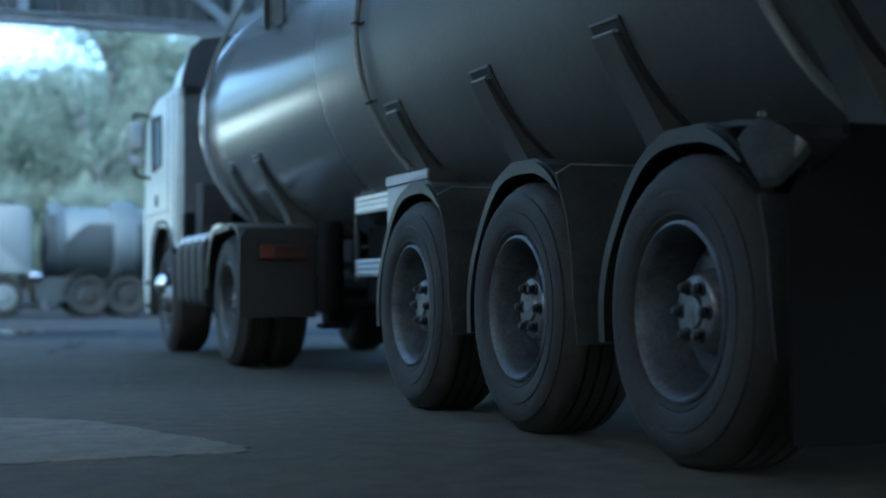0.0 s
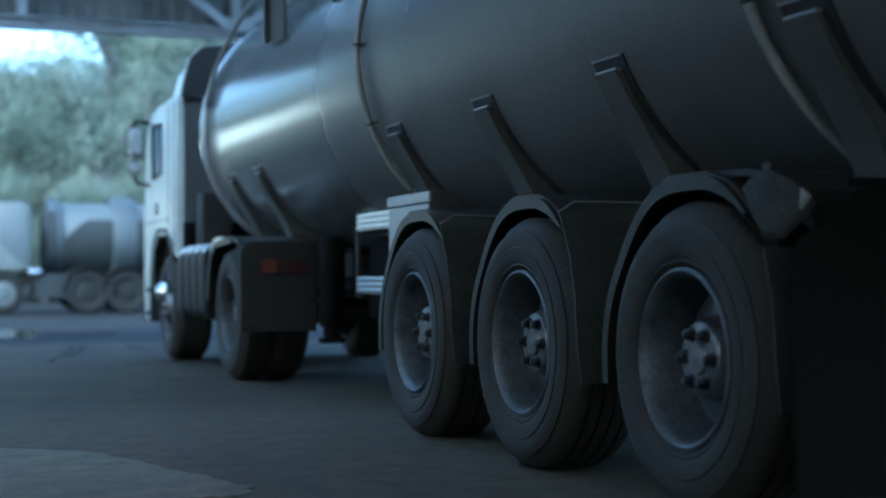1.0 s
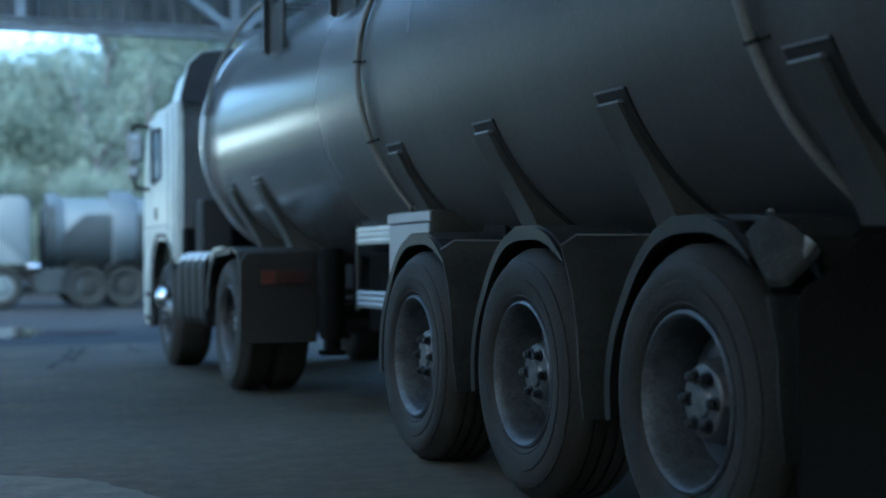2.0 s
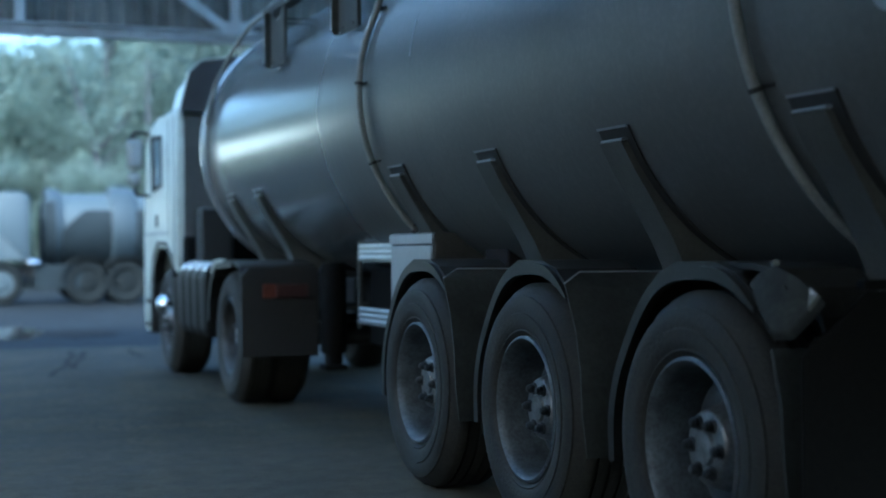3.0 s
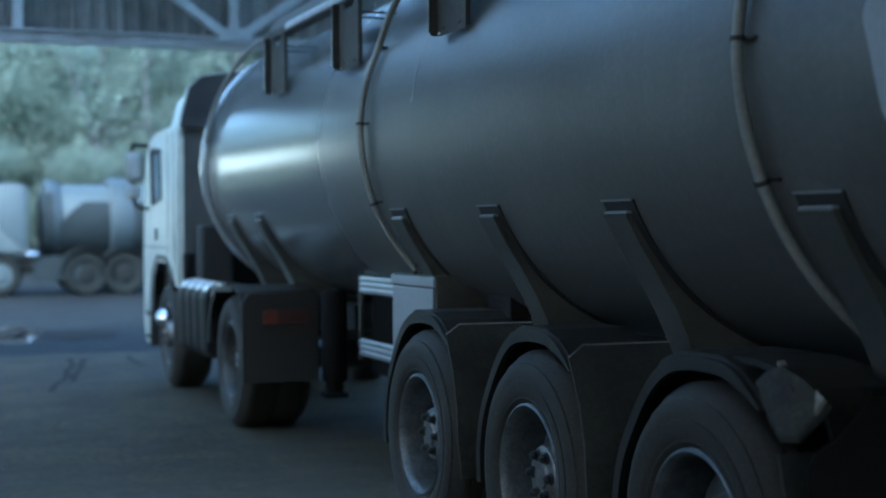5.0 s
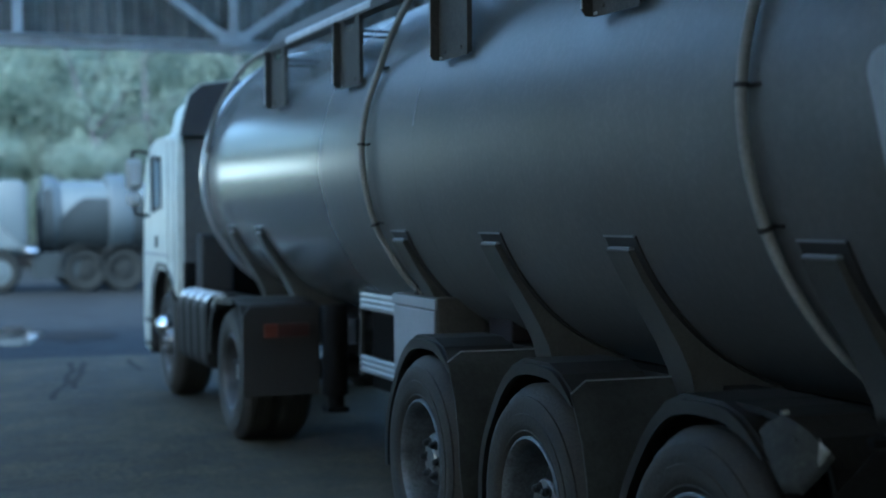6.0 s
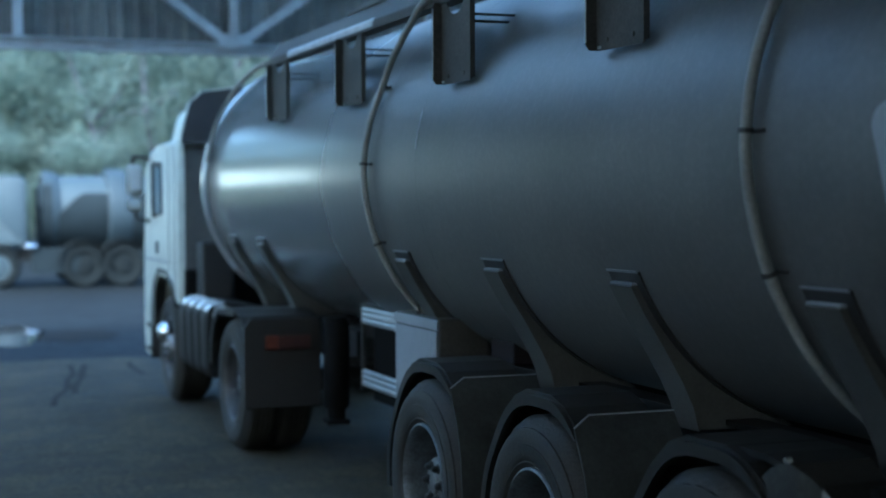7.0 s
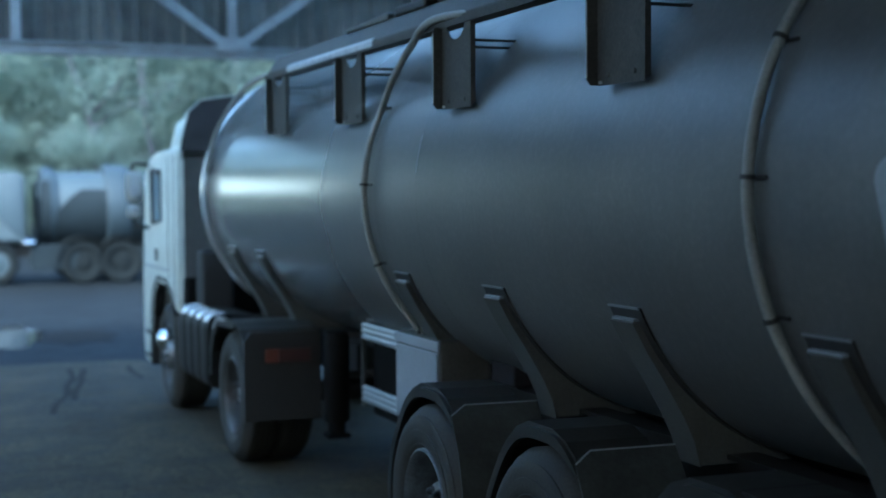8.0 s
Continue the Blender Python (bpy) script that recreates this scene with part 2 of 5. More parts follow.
# pale bluish leaf colour: distance haze is mixed into it
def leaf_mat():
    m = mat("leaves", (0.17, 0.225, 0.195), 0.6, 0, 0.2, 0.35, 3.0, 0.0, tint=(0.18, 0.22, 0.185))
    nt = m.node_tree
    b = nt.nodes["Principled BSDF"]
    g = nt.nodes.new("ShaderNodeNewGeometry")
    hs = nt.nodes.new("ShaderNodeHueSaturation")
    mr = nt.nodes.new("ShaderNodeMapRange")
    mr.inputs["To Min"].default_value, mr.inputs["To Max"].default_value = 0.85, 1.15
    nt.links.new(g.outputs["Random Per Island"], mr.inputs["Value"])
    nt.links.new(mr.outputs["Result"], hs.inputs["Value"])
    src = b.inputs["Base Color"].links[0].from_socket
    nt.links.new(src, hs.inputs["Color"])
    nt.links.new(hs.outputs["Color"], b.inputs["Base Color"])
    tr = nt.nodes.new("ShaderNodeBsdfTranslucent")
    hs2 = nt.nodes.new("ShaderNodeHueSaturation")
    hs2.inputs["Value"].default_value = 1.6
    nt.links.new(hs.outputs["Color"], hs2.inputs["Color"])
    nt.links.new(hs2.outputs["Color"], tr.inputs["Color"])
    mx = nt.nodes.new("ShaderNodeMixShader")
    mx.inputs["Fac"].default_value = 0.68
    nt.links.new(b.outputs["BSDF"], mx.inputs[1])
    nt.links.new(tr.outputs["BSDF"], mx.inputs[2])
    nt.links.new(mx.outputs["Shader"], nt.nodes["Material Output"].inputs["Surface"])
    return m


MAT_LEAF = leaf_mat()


def ground_mat(name, dark, light, gloss, near_tone=None):
    """Worn paving: grain, oil stains, damp streaks. The last colour, if given, is a paler tone for the low Y end."""
    m = bpy.data.materials.new(name)
    m.use_nodes = True
    nt = m.node_tree
    n, l = nt.nodes, nt.links
    b = n["Principled BSDF"]
    co = n.new("ShaderNodeTexCoord")

    def noise_tex(s, d, r=0.6):
        t = n.new("ShaderNodeTexNoise")
        t.inputs["Scale"].default_value, t.inputs["Detail"].default_value, t.inputs["Roughness"].default_value = s, d, r
        l.new(co.outputs["Object"], t.inputs["Vector"])
        return t

    def ramp(src, p0, c0, p1, c1):
        r = n.new("ShaderNodeValToRGB")
        r.color_ramp.elements[0].position, r.color_ramp.elements[1].position = p0, p1
        r.color_ramp.elements[0].color, r.color_ramp.elements[1].color = (*c0, 1), (*c1, 1)
        l.new(src.outputs["Fac"], r.inputs["Fac"])
        return r

    def mult(a, bb, f):
        x = n.new("ShaderNodeMix")
        x.data_type, x.blend_type = "RGBA", "MULTIPLY"
        x.inputs["Factor"].default_value = f
        l.new(a, x.inputs["A"])
        l.new(bb, x.inputs["B"])
        return x.outputs["Result"]

    broad, mid, grain, chips = noise_tex(0.45, 6, 0.65), noise_tex(2.6, 7, 0.75), noise_tex(70, 3), noise_tex(19, 5, 0.7)
    base = ramp(broad, 0.35, dark, 0.65, light)
    blots = ramp(noise_tex(1.1, 8, 0.8), 0.42, (0.55, 0.55, 0.52), 0.6, (1.15, 1.15, 1.1))
    stains = ramp(mid, 0.40, (0.38, 0.38, 0.38), 0.55, (1, 1, 1))
    gr = ramp(grain, 0.3, (0.5, 0.5, 0.5), 0.7, (1.0, 1.0, 1.0))
    ch = ramp(chips, 0.38, (0.45, 0.45, 0.45), 0.62, (1.4, 1.4, 1.3))
    c = mult(mult(mult(base.outputs["Color"], stains.outputs["Color"], 0.8), gr.outputs["Color"], 0.8), ch.outputs["Color"], 0.9)
    c = mult(c, blots.outputs["Color"], 0.8)
    if near_tone:
        sep = n.new("ShaderNodeSeparateXYZ")
        l.new(co.outputs["Object"], sep.inputs["Vector"])
        wob = n.new("ShaderNodeMath")
        wob.operation, wob.inputs[1].default_value = "MULTIPLY_ADD", 4.0
        l.new(broad.outputs["Fac"], wob.inputs[0])
        l.new(sep.outputs["Y"], wob.inputs[2])
        mr = n.new("ShaderNodeMapRange")
        mr.interpolation_type = "SMOOTHSTEP"
        mr.inputs["From Min"].default_value, mr.inputs["From Max"].default_value = 12.5, 9.0
        l.new(wob.outputs[0], mr.inputs["Value"])
        tone = ramp(noise_tex(6.0, 8, 0.75), 0.32, [v * 0.62 for v in near_tone], 0.68, [v * 1.2 for v in near_tone])
        tone = mult(mult(tone.outputs["Color"], gr.outputs["Color"], 0.7), stains.outputs["Color"], 0.35)
        x = n.new("ShaderNodeMix")
        x.data_type = "RGBA"
        l.new(mr.outputs["Result"], x.inputs["Factor"])
        l.new(c, x.inputs["A"])
        l.new(tone, x.inputs["B"])
        c = x.outputs["Result"]
    l.new(c, b.inputs["Base Color"])
    rr = n.new("ShaderNodeMapRange")
    rr.inputs["From Min"].default_value, rr.inputs["From Max"].default_value = 0.3, 0.7
    rr.inputs["To Min"].default_value, rr.inputs["To Max"].default_value = 0.7, 0.95
    l.new(mid.outputs["Fac"], rr.inputs["Value"])
    l.new(rr.outputs["Result"], b.inputs["Roughness"])
    b.inputs["Specular IOR Level"].default_value = gloss
    bp = n.new("ShaderNodeBump")
    bp.inputs["Strength"].default_value, bp.inputs["Distance"].default_value = 0.5, 0.006
    l.new(grain.outputs["Fac"], bp.inputs["Height"])
    bp2 = n.new("ShaderNodeBump")
    bp2.inputs["Strength"].default_value, bp2.inputs["Distance"].default_value = 0.4, 0.03
    l.new(mid.outputs["Fac"], bp2.inputs["Height"])
    l.new(bp.outputs["Normal"], bp2.inputs["Normal"])
    l.new(bp2.outputs["Normal"], b.inputs["Normal"])
    return m


MAT_GROUND = ground_mat("asphalt", (0.0105, 0.0138, 0.0175), (0.0205, 0.026, 0.032), 0.15)
MAT_FLOOR = ground_mat("dusty_concrete", (0.046, 0.037, 0.0215), (0.091, 0.076, 0.0445), 0.2, (0.122, 0.106, 0.074))
MAT_STAIN = mat("oily_asphalt", (0.014, 0.0135, 0.012), 0.85, 0, 0.4, 3, 60, 0.4, tint=(0.01, 0.01, 0.009), dist=0.006)
MAT_STAIN.node_tree.nodes["Principled BSDF"].inputs["Specular IOR Level"].default_value = 0.1
MAT_SKID = mat("skid_rubber", (0.03, 0.0265, 0.019), 0.9, 0, 0.5, 6, 60, 0.3, tint=(0.04, 0.035, 0.025), dist=0.004)
MAT_SKID.node_tree.nodes["Principled BSDF"].inputs["Specular IOR Level"].default_value = 0.1
MAT_WATER = mat("puddle_water", (0.05, 0.055, 0.058), 0.04, 0, 0.1, 1, 10, 0, rough_var=0.02)

# ---- mesh helpers ----


def part(name, bm, material, parent=None, label="", smooth=None):
    """Link a bmesh as one mesh object, under a thing or under a part. Coordinates are the world's."""
    bmesh.ops.recalc_face_normals(bm, faces=bm.faces)
    me = bpy.data.meshes.new(name)
    bm.to_mesh(me)
    bm.free()
    me.materials.append(material)
    if smooth:
        me.shade_smooth()
        me.set_sharp_from_angle(angle=radians(smooth))
    ob = new(name, me)
    if parent:
        attach(ob, parent)
    if label:
        tagged(ob, label)
    return ob


def world_place(ob):
    m = ob.matrix_basis.copy()
    while ob.parent:
        m = ob.parent.matrix_basis @ ob.matrix_parent_inverse @ m
        ob = ob.parent
    return m


def attach(ob, parent):
    ob.parent = parent
    ob.matrix_parent_inverse = world_place(parent).inverted()


def thing(name, base, label, category, group=""):
    e = new(name)
    e.location = base
    e.empty_display_size = 0.2
    return tagged(e, label, category, group)


def box(bm, x0, x1, y0, y1, z0, z1, bevel=0.0):
    r = bmesh.ops.create_cube(bm, size=1, matrix=Matrix.Translation(((x0 + x1) / 2, (y0 + y1) / 2, (z0 + z1) / 2)) @ Matrix.Diagonal((abs(x1 - x0), abs(y1 - y0), abs(z1 - z0), 1)))
    if bevel:
        es = list({e for v in r["verts"] for e in v.link_edges})
        bmesh.ops.bevel(bm, geom=es, offset=bevel, segments=2, affect="EDGES", profile=0.5)
    return bm


def prism(bm, pts, axis, a, b, bevel=0.0):
    """Extrude a polygon given in the two other axes (in order) from a to b along axis."""
    def place(p, s):
        return {"x": (s, p[0], p[1]), "y": (p[0], s, p[1]), "z": (p[0], p[1], s)}[axis]
    va = [bm.verts.new(place(p, a)) for p in pts]
    vb = [bm.verts.new(place(p, b)) for p in pts]
    n = len(pts)
    fs = [bm.faces.new(va), bm.faces.new(vb[::-1])]
    for i in range(n):
        fs.append(bm.faces.new((va[i], vb[i], vb[(i + 1) % n], va[(i + 1) % n])))
    if bevel:
        es = list({e for f in fs for e in f.edges})
        bmesh.ops.bevel(bm, geom=es, offset=bevel, segments=2, affect="EDGES", profile=0.5)
    return bm


def strip(bm, line, axis, a, b, thick):
    """A bent sheet: an open line in the two other axes, given a thickness to its right side, from a to b along axis."""
    n = len(line)
    back = []
    for i in range(n):
        p, q = line[max(0, i - 1)], line[min(n - 1, i + 1)]
        d = Vector((q[0] - p[0], q[1] - p[1])).normalized()
        back.append((line[i][0] + d.y * thick, line[i][1] - d.x * thick))

    def place(p, s):
        return {"x": (s, p[0], p[1]), "y": (p[0], s, p[1]), "z": (p[0], p[1], s)}[axis]
    rows = [[bm.verts.new(place(p, s)) for p in pts] for s in (a, b) for pts in (line, back)]
    for i in range(n - 1):
        for u, v in ((0, 1), (1, 3), (3, 2), (2, 0)):
            bm.faces.new((rows[u][i], rows[u][i + 1], rows[v][i + 1], rows[v][i]))
    for i in (0, n - 1):
        bm.faces.new((rows[0][i], rows[1][i], rows[3][i], rows[2][i]))
    return bm


def lathe(bm, prof, centre, axis="x", n=48, closed=False):
    """Turn a profile of (along, radius) round an axis through centre."""
    rings = []
    for a, r in prof:
        ring = []
        for i in range(n):
            t = 2 * math.pi * i / n
            c, s = r * math.cos(t), r * math.sin(t)
            o = (a, c, s) if axis == "x" else ((c, a, s) if axis == "y" else (c, s, a))
            ring.append(bm.verts.new(Vector(centre) + Vector(o)))
        rings.append(ring)
    m = len(rings)
    for k in range(m if closed else m - 1):
        p, q = rings[k], rings[(k + 1) % m]
        for i in range(n):
            bm.faces.new((p[i], p[(i + 1) % n], q[(i + 1) % n], q[i]))
    if not closed:
        for ring in (rings[0], rings[-1]):
            bm.faces.new(ring)
    return bm


def tube(bm, pts, r, n=10):
    """A round bar along a line of points."""
    pts = [Vector(p) for p in pts]
    rings = []
    up = Vector((0.13, 0.21, 0.97))
    for i, p in enumerate(pts):
        d = (pts[min(i + 1, len(pts) - 1)] - pts[max(i - 1, 0)]).normalized()
        u = d.cross(up)
        u = (u if u.length > 1e-3 else d.cross(Vector((1, 0, 0)))).normalized()
        v = d.cross(u)
        rings.append([bm.verts.new(p + r * (math.cos(2 * math.pi * k / n) * u + math.sin(2 * math.pi * k / n) * v)) for k in range(n)])
    for a, b in zip(rings, rings[1:]):
        for k in range(n):
            bm.faces.new((a[k], a[(k + 1) % n], b[(k + 1) % n], b[k]))
    bm.faces.new(rings[0])
    bm.faces.new(rings[-1][::-1])
    return bm


def smooth_line(pts, n=6):
    """Points of a smooth curve through pts."""
    pts = [Vector(p) for p in pts]
    out = []
    for i in range(len(pts) - 1):
        p0, p1, p2, p3 = pts[max(i - 1, 0)], pts[i], pts[i + 1], pts[min(i + 2, len(pts) - 1)]
        for k in range(n):
            t = k / n
            out.append(0.5 * ((2 * p1) + (p2 - p0) * t + (2 * p0 - 5 * p1 + 4 * p2 - p3) * t * t + (3 * p1 - p0 - 3 * p2 + p3) * t ** 3))
    return out + [pts[-1]]


def B():
    return bmesh.new()


# ---- ground and shed ----
bm = B()
bmesh.ops.create_grid(bm, x_segments=2, y_segments=2, size=900)
ground = tagged(part("ground", bm, MAT_GROUND), "grey worn asphalt yard with stains and damp streaks", "ground", kind="structure")
ground.location.z = -0.004
random.seed(8)
rim = [(16.0, 19.0), (16.0, -6.0), (-9.0, -6.0), (-9.0, 19.0)] + [(-9.0 + 0.25 * k, 19.0 + random.uniform(-0.06, 0.06)) for k in range(1, 100)]
tagged(part("floor", prism(B(), rim, "z", -0.08, 0.0), MAT_FLOOR), "dusty mottled grey-green concrete shed floor", "floor", kind="structure")

bm = B()
edge = [(-2.6, 6.9), (-1.2, 7.25), (0.28, 7.2), (0.64, 6.96), (0.86, 6.3), (1.08, 5.5), (1.04, 5.36), (0.74, 5.31), (0.16, 5.26), (-0.9, 5.12), (-2.4, 5.3)]
random.seed(5)
fineedge = []
for i, p in enumerate(edge):
    q = edge[(i + 1) % len(edge)]
    for k in range(8):
        t = k / 8
        fineedge.append((p[0] + (q[0] - p[0]) * t + random.uniform(-0.02, 0.02), p[1] + (q[1] - p[1]) * t + random.uniform(-0.03, 0.03)))
prism(bm, fineedge, "z", -0.02, 0.006)
tagged(part("concrete_patch", bm, MAT_PATCH), "pale dry concrete patch let into the dark asphalt", "concrete patch", kind="structure")

bm = B()
pts = []
for k in range(40):
    t = 2 * math.pi * k / 40
    wob = 1 + 0.35 * noise.noise(Vector((math.cos(t) * 2, math.sin(t) * 2, 3)))
    along = 1.75 * wob * math.sin(t)
    pts.append((1.38 + 0.09 * along + 0.52 * wob * math.cos(t), 22.8 + along))
prism(bm, pts, "z", -0.02, 0.004)
tagged(part("puddle", bm, MAT_WATER), "shallow rain puddle reflecting the sky on the asphalt", "puddle", kind="structure")

pts = []
for k in range(36):
    t = 2 * math.pi * k / 36
    r = 1 + 0.55 * noise.noise(Vector((6 + 1.6 * math.cos(t), 60 + 1.6 * math.sin(t), 2)))
    pts.append((2.35 + 0.55 * r * math.cos(t), 22.3 + 1.1 * r * math.sin(t)))
tagged(part("tar_stain", prism(B(), pts, "z", -0.01, 0.003), MAT_STAIN), "dark oily stain on the asphalt beside the puddle", "stain", kind="structure")
for line in (((1.78, 18.3), (1.72, 17.4), (1.58, 16.7), (1.5, 16.0), (1.32, 15.3), (1.22, 14.7)), ((1.95, 18.2), (1.83, 17.5), (1.75, 16.9), (1.6, 16.2), (1.53, 15.6)), ((2.5, 18.4), (2.45, 17.8), (2.47, 17.2))):
    mid = [Vector((x, y, 0)) for x, y in line]
    mid = smooth_line(mid, 5)
    left, right = [], []
    for i, p in enumerate(mid):
        w = 0.035 + 0.02 * noise.noise(Vector((p.x * 4, p.y * 2, 5)))
        left.append((p.x - w, p.y))
        right.append((p.x + w, p.y))
    tagged(part("skid_mark", prism(B(), left + right[::-1], "z", -0.01, 0.003), MAT_SKID), "thin dark skid mark on the asphalt", "skid mark", kind="structure")

CHORD_Y, CHORD_Z = 18.0, 3.82
ROOF_Z = 5.75


def truss():
    bm = B()
    strip_h = 0.075
    box(bm, -20, 16, CHORD_Y - 0.09, CHORD_Y + 0.09, CHORD_Z - strip_h, CHORD_Z - strip_h + 0.02)
    box(bm, -20, 16, CHORD_Y - 0.09, CHORD_Y + 0.09, CHORD_Z + strip_h - 0.02, CHORD_Z + strip_h)
    box(bm, -20, 16, CHORD_Y - 0.02, CHORD_Y + 0.02, CHORD_Z - strip_h, CHORD_Z + strip_h)
    th = tagged(part("roof_truss", bm, MAT_BEAM), "pale painted steel lattice girder across the open shed front", "truss", kind="structure")
    bm = B()
    box(bm, -20, 16, CHORD_Y - 0.08, CHORD_Y + 0.08, ROOF_Z - 0.25, ROOF_Z - 0.05, 0.01)
    part("top_chord", bm, MAT_BEAM, th)
    xs = [1.2 + 2.55 * i for i in range(-8, 6)]
    for i, x in enumerate(xs):
        bm = B()
        box(bm, x - 0.055, x + 0.055, CHORD_Y - 0.05, CHORD_Y + 0.05, CHORD_Z + strip_h, ROOF_Z - 0.25, 0.008)
        part("upright", bm, MAT_BEAM, th)
        if i % 2 == 1:
            bm = B()
            prism(bm, [(x - 0.2, CHORD_Z + 0.01), (x - 0.2, CHORD_Z + 0.1), (x - 0.16, CHORD_Z + 0.18), (x + 0.16, CHORD_Z + 0.18), (x + 0.2, CHORD_Z + 0.1), (x + 0.2, CHORD_Z + 0.01)], "y", CHORD_Y - 0.105, CHORD_Y - 0.092)
            gp = part("gusset_plate", bm, MAT_BEAM, th)
            for bx in (-0.14, -0.05, 0.05, 0.14):
                part("bolt_head", lathe(B(), [(-0.012, 0.0), (-0.012, 0.012), (0.0, 0.014)], (x + bx, CHORD_Y - 0.105, CHORD_Z + 0.05), "y", 6), MAT_BEAM, gp)
            for s in (-1, 1):
                bm = B()
                a, b = Vector((x + s * 0.12, CHORD_Z + 0.11)), Vector((x + s * 2.45, ROOF_Z - 0.15))
                d = (b - a).normalized() * 0.055
                nn = Vector((-d.y, d.x))
                prism(bm, [tuple(a + nn), tuple(b + nn), tuple(b - nn), tuple(a - nn)], "y", CHORD_Y - 0.05, CHORD_Y + 0.04)
                part("diagonal", bm, MAT_BEAM, th)
    return th


truss()


def corrugated(bm, x0, x1, y, z0, z1, pitch=0.2, depth=0.035):
    line = []
    x = x0
    while x < x1:
        line += [(x, y), (x + pitch * 0.3, y), (x + pitch * 0.42, y + depth), (x + pitch * 0.88, y + depth)]
        x += pitch
    va = [bm.verts.new((p[0], p[1], z0)) for p in line]
    vb = [bm.verts.new((p[0], p[1], z1)) for p in line]
    for i in range(len(line) - 1):
        bm.faces.new((va[i], va[i + 1], vb[i + 1], vb[i]))
    return bm


bm = corrugated(B(), -20, 16, CHORD_Y + 0.16, CHORD_Z - 0.02, ROOF_Z + 0.1)
tagged(part("wall_front_cladding", bm, MAT_CLAD), "dark corrugated sheet cladding above the shed opening", "cladding", kind="structure")
bm = B()
ROOF_X = [(-6.0, -2.8), (2.2, 3.2), (5.0, 6.0), (7.8, 8.8), (10.6, 13.0)]
for x0, x1 in ROOF_X:
    box(bm, x0, x1, 8.4, 10.5, ROOF_Z + 0.1, ROOF_Z + 0.16)
    box(bm, x0 - 0.2, x1 + 0.2, 13.15, 15.5, ROOF_Z + 0.1, ROOF_Z + 0.16)
    box(bm, x0 - 0.2, x1 + 0.2, 15.65, CHORD_Y + 0.6, ROOF_Z + 0.1, ROOF_Z + 0.16)
box(bm, -6.0, 13.0, -3.0, 8.25, ROOF_Z + 0.1, ROOF_Z + 0.16)

# unseen drop panel added to shade the tank's rear end
box(bm, -6.0, 11.0, 8.26, 8.39, 4.4, ROOF_Z + 0.09)
for y in (8.25, 10.5, 13.0, 15.5):
    box(bm, -6.0, 13.0, y, y + 0.15, ROOF_Z - 0.05, ROOF_Z + 0.16)
tagged(part("ceiling", bm, MAT_CLAD), "dark sheet metal shed roof", "roof", kind="structure")
bm = B()
for (_, x0), (x1, _) in zip(ROOF_X, ROOF_X[1:]):
    box(bm, x0 - 0.05, x1 + 0.05, 8.2, 10.6, ROOF_Z + 0.165, ROOF_Z + 0.17)
box(bm, -6.0, 13.0, 10.6, CHORD_Y + 0.6, ROOF_Z + 0.165, ROOF_Z + 0.17)
tagged(part("ceiling_rooflight", bm, MAT_ROOFLIGHT), "milky translucent rooflight sheets in the shed roof", "rooflight", kind="structure")
# unseen walls added around; their heights and openings set the light inside
bm = box(B(), -6.25, -6.0, -3, 9.5, 0, 4.95)
tagged(part("wall_left", bm, MAT_WALL), "unseen plastered side wall added to set the shed's light", "wall", kind="structure")
bm = box(B(), 11.0, 11.25, -3, CHORD_Y, 0, ROOF_Z + 0.1)
tagged(part("wall_side", bm, MAT_WALL), "unseen plastered side wall added to set the shed's light", "wall", kind="structure")
bm = box(B(), -6.0, 0.6, -3.25, -3.0, 0, ROOF_Z + 0.1)
box(bm, 0.6, 11.25, -3.25, -3.0, 2.3, ROOF_Z + 0.1)
tagged(part("wall_back", bm, MAT_DARKWALL), "unseen dark back wall added to dim the rear", "wall", kind="structure")

bm = box(B(), -6.25, -6.0, 9.5, 18.1, 0, 2.6)
tagged(part("wall_left_front", bm, MAT_WALL), "unseen plastered side wall added to set the shed's light", "wall", kind="structure")
# unseen dark wall added to keep sky off the tank's rear
bm = box(B(), -6.25, -6.0, 13.6, 18.1, 2.604, ROOF_Z + 0.1)
tagged(part("wall_left_corner", bm, MAT_DARKWALL), "unseen dark corner wall added to block sky from the tank", "wall", kind="structure")

# ---- wheels ----
AXLES = (4.34, 5.695, 7.05)
WHEEL_Z = 0.52


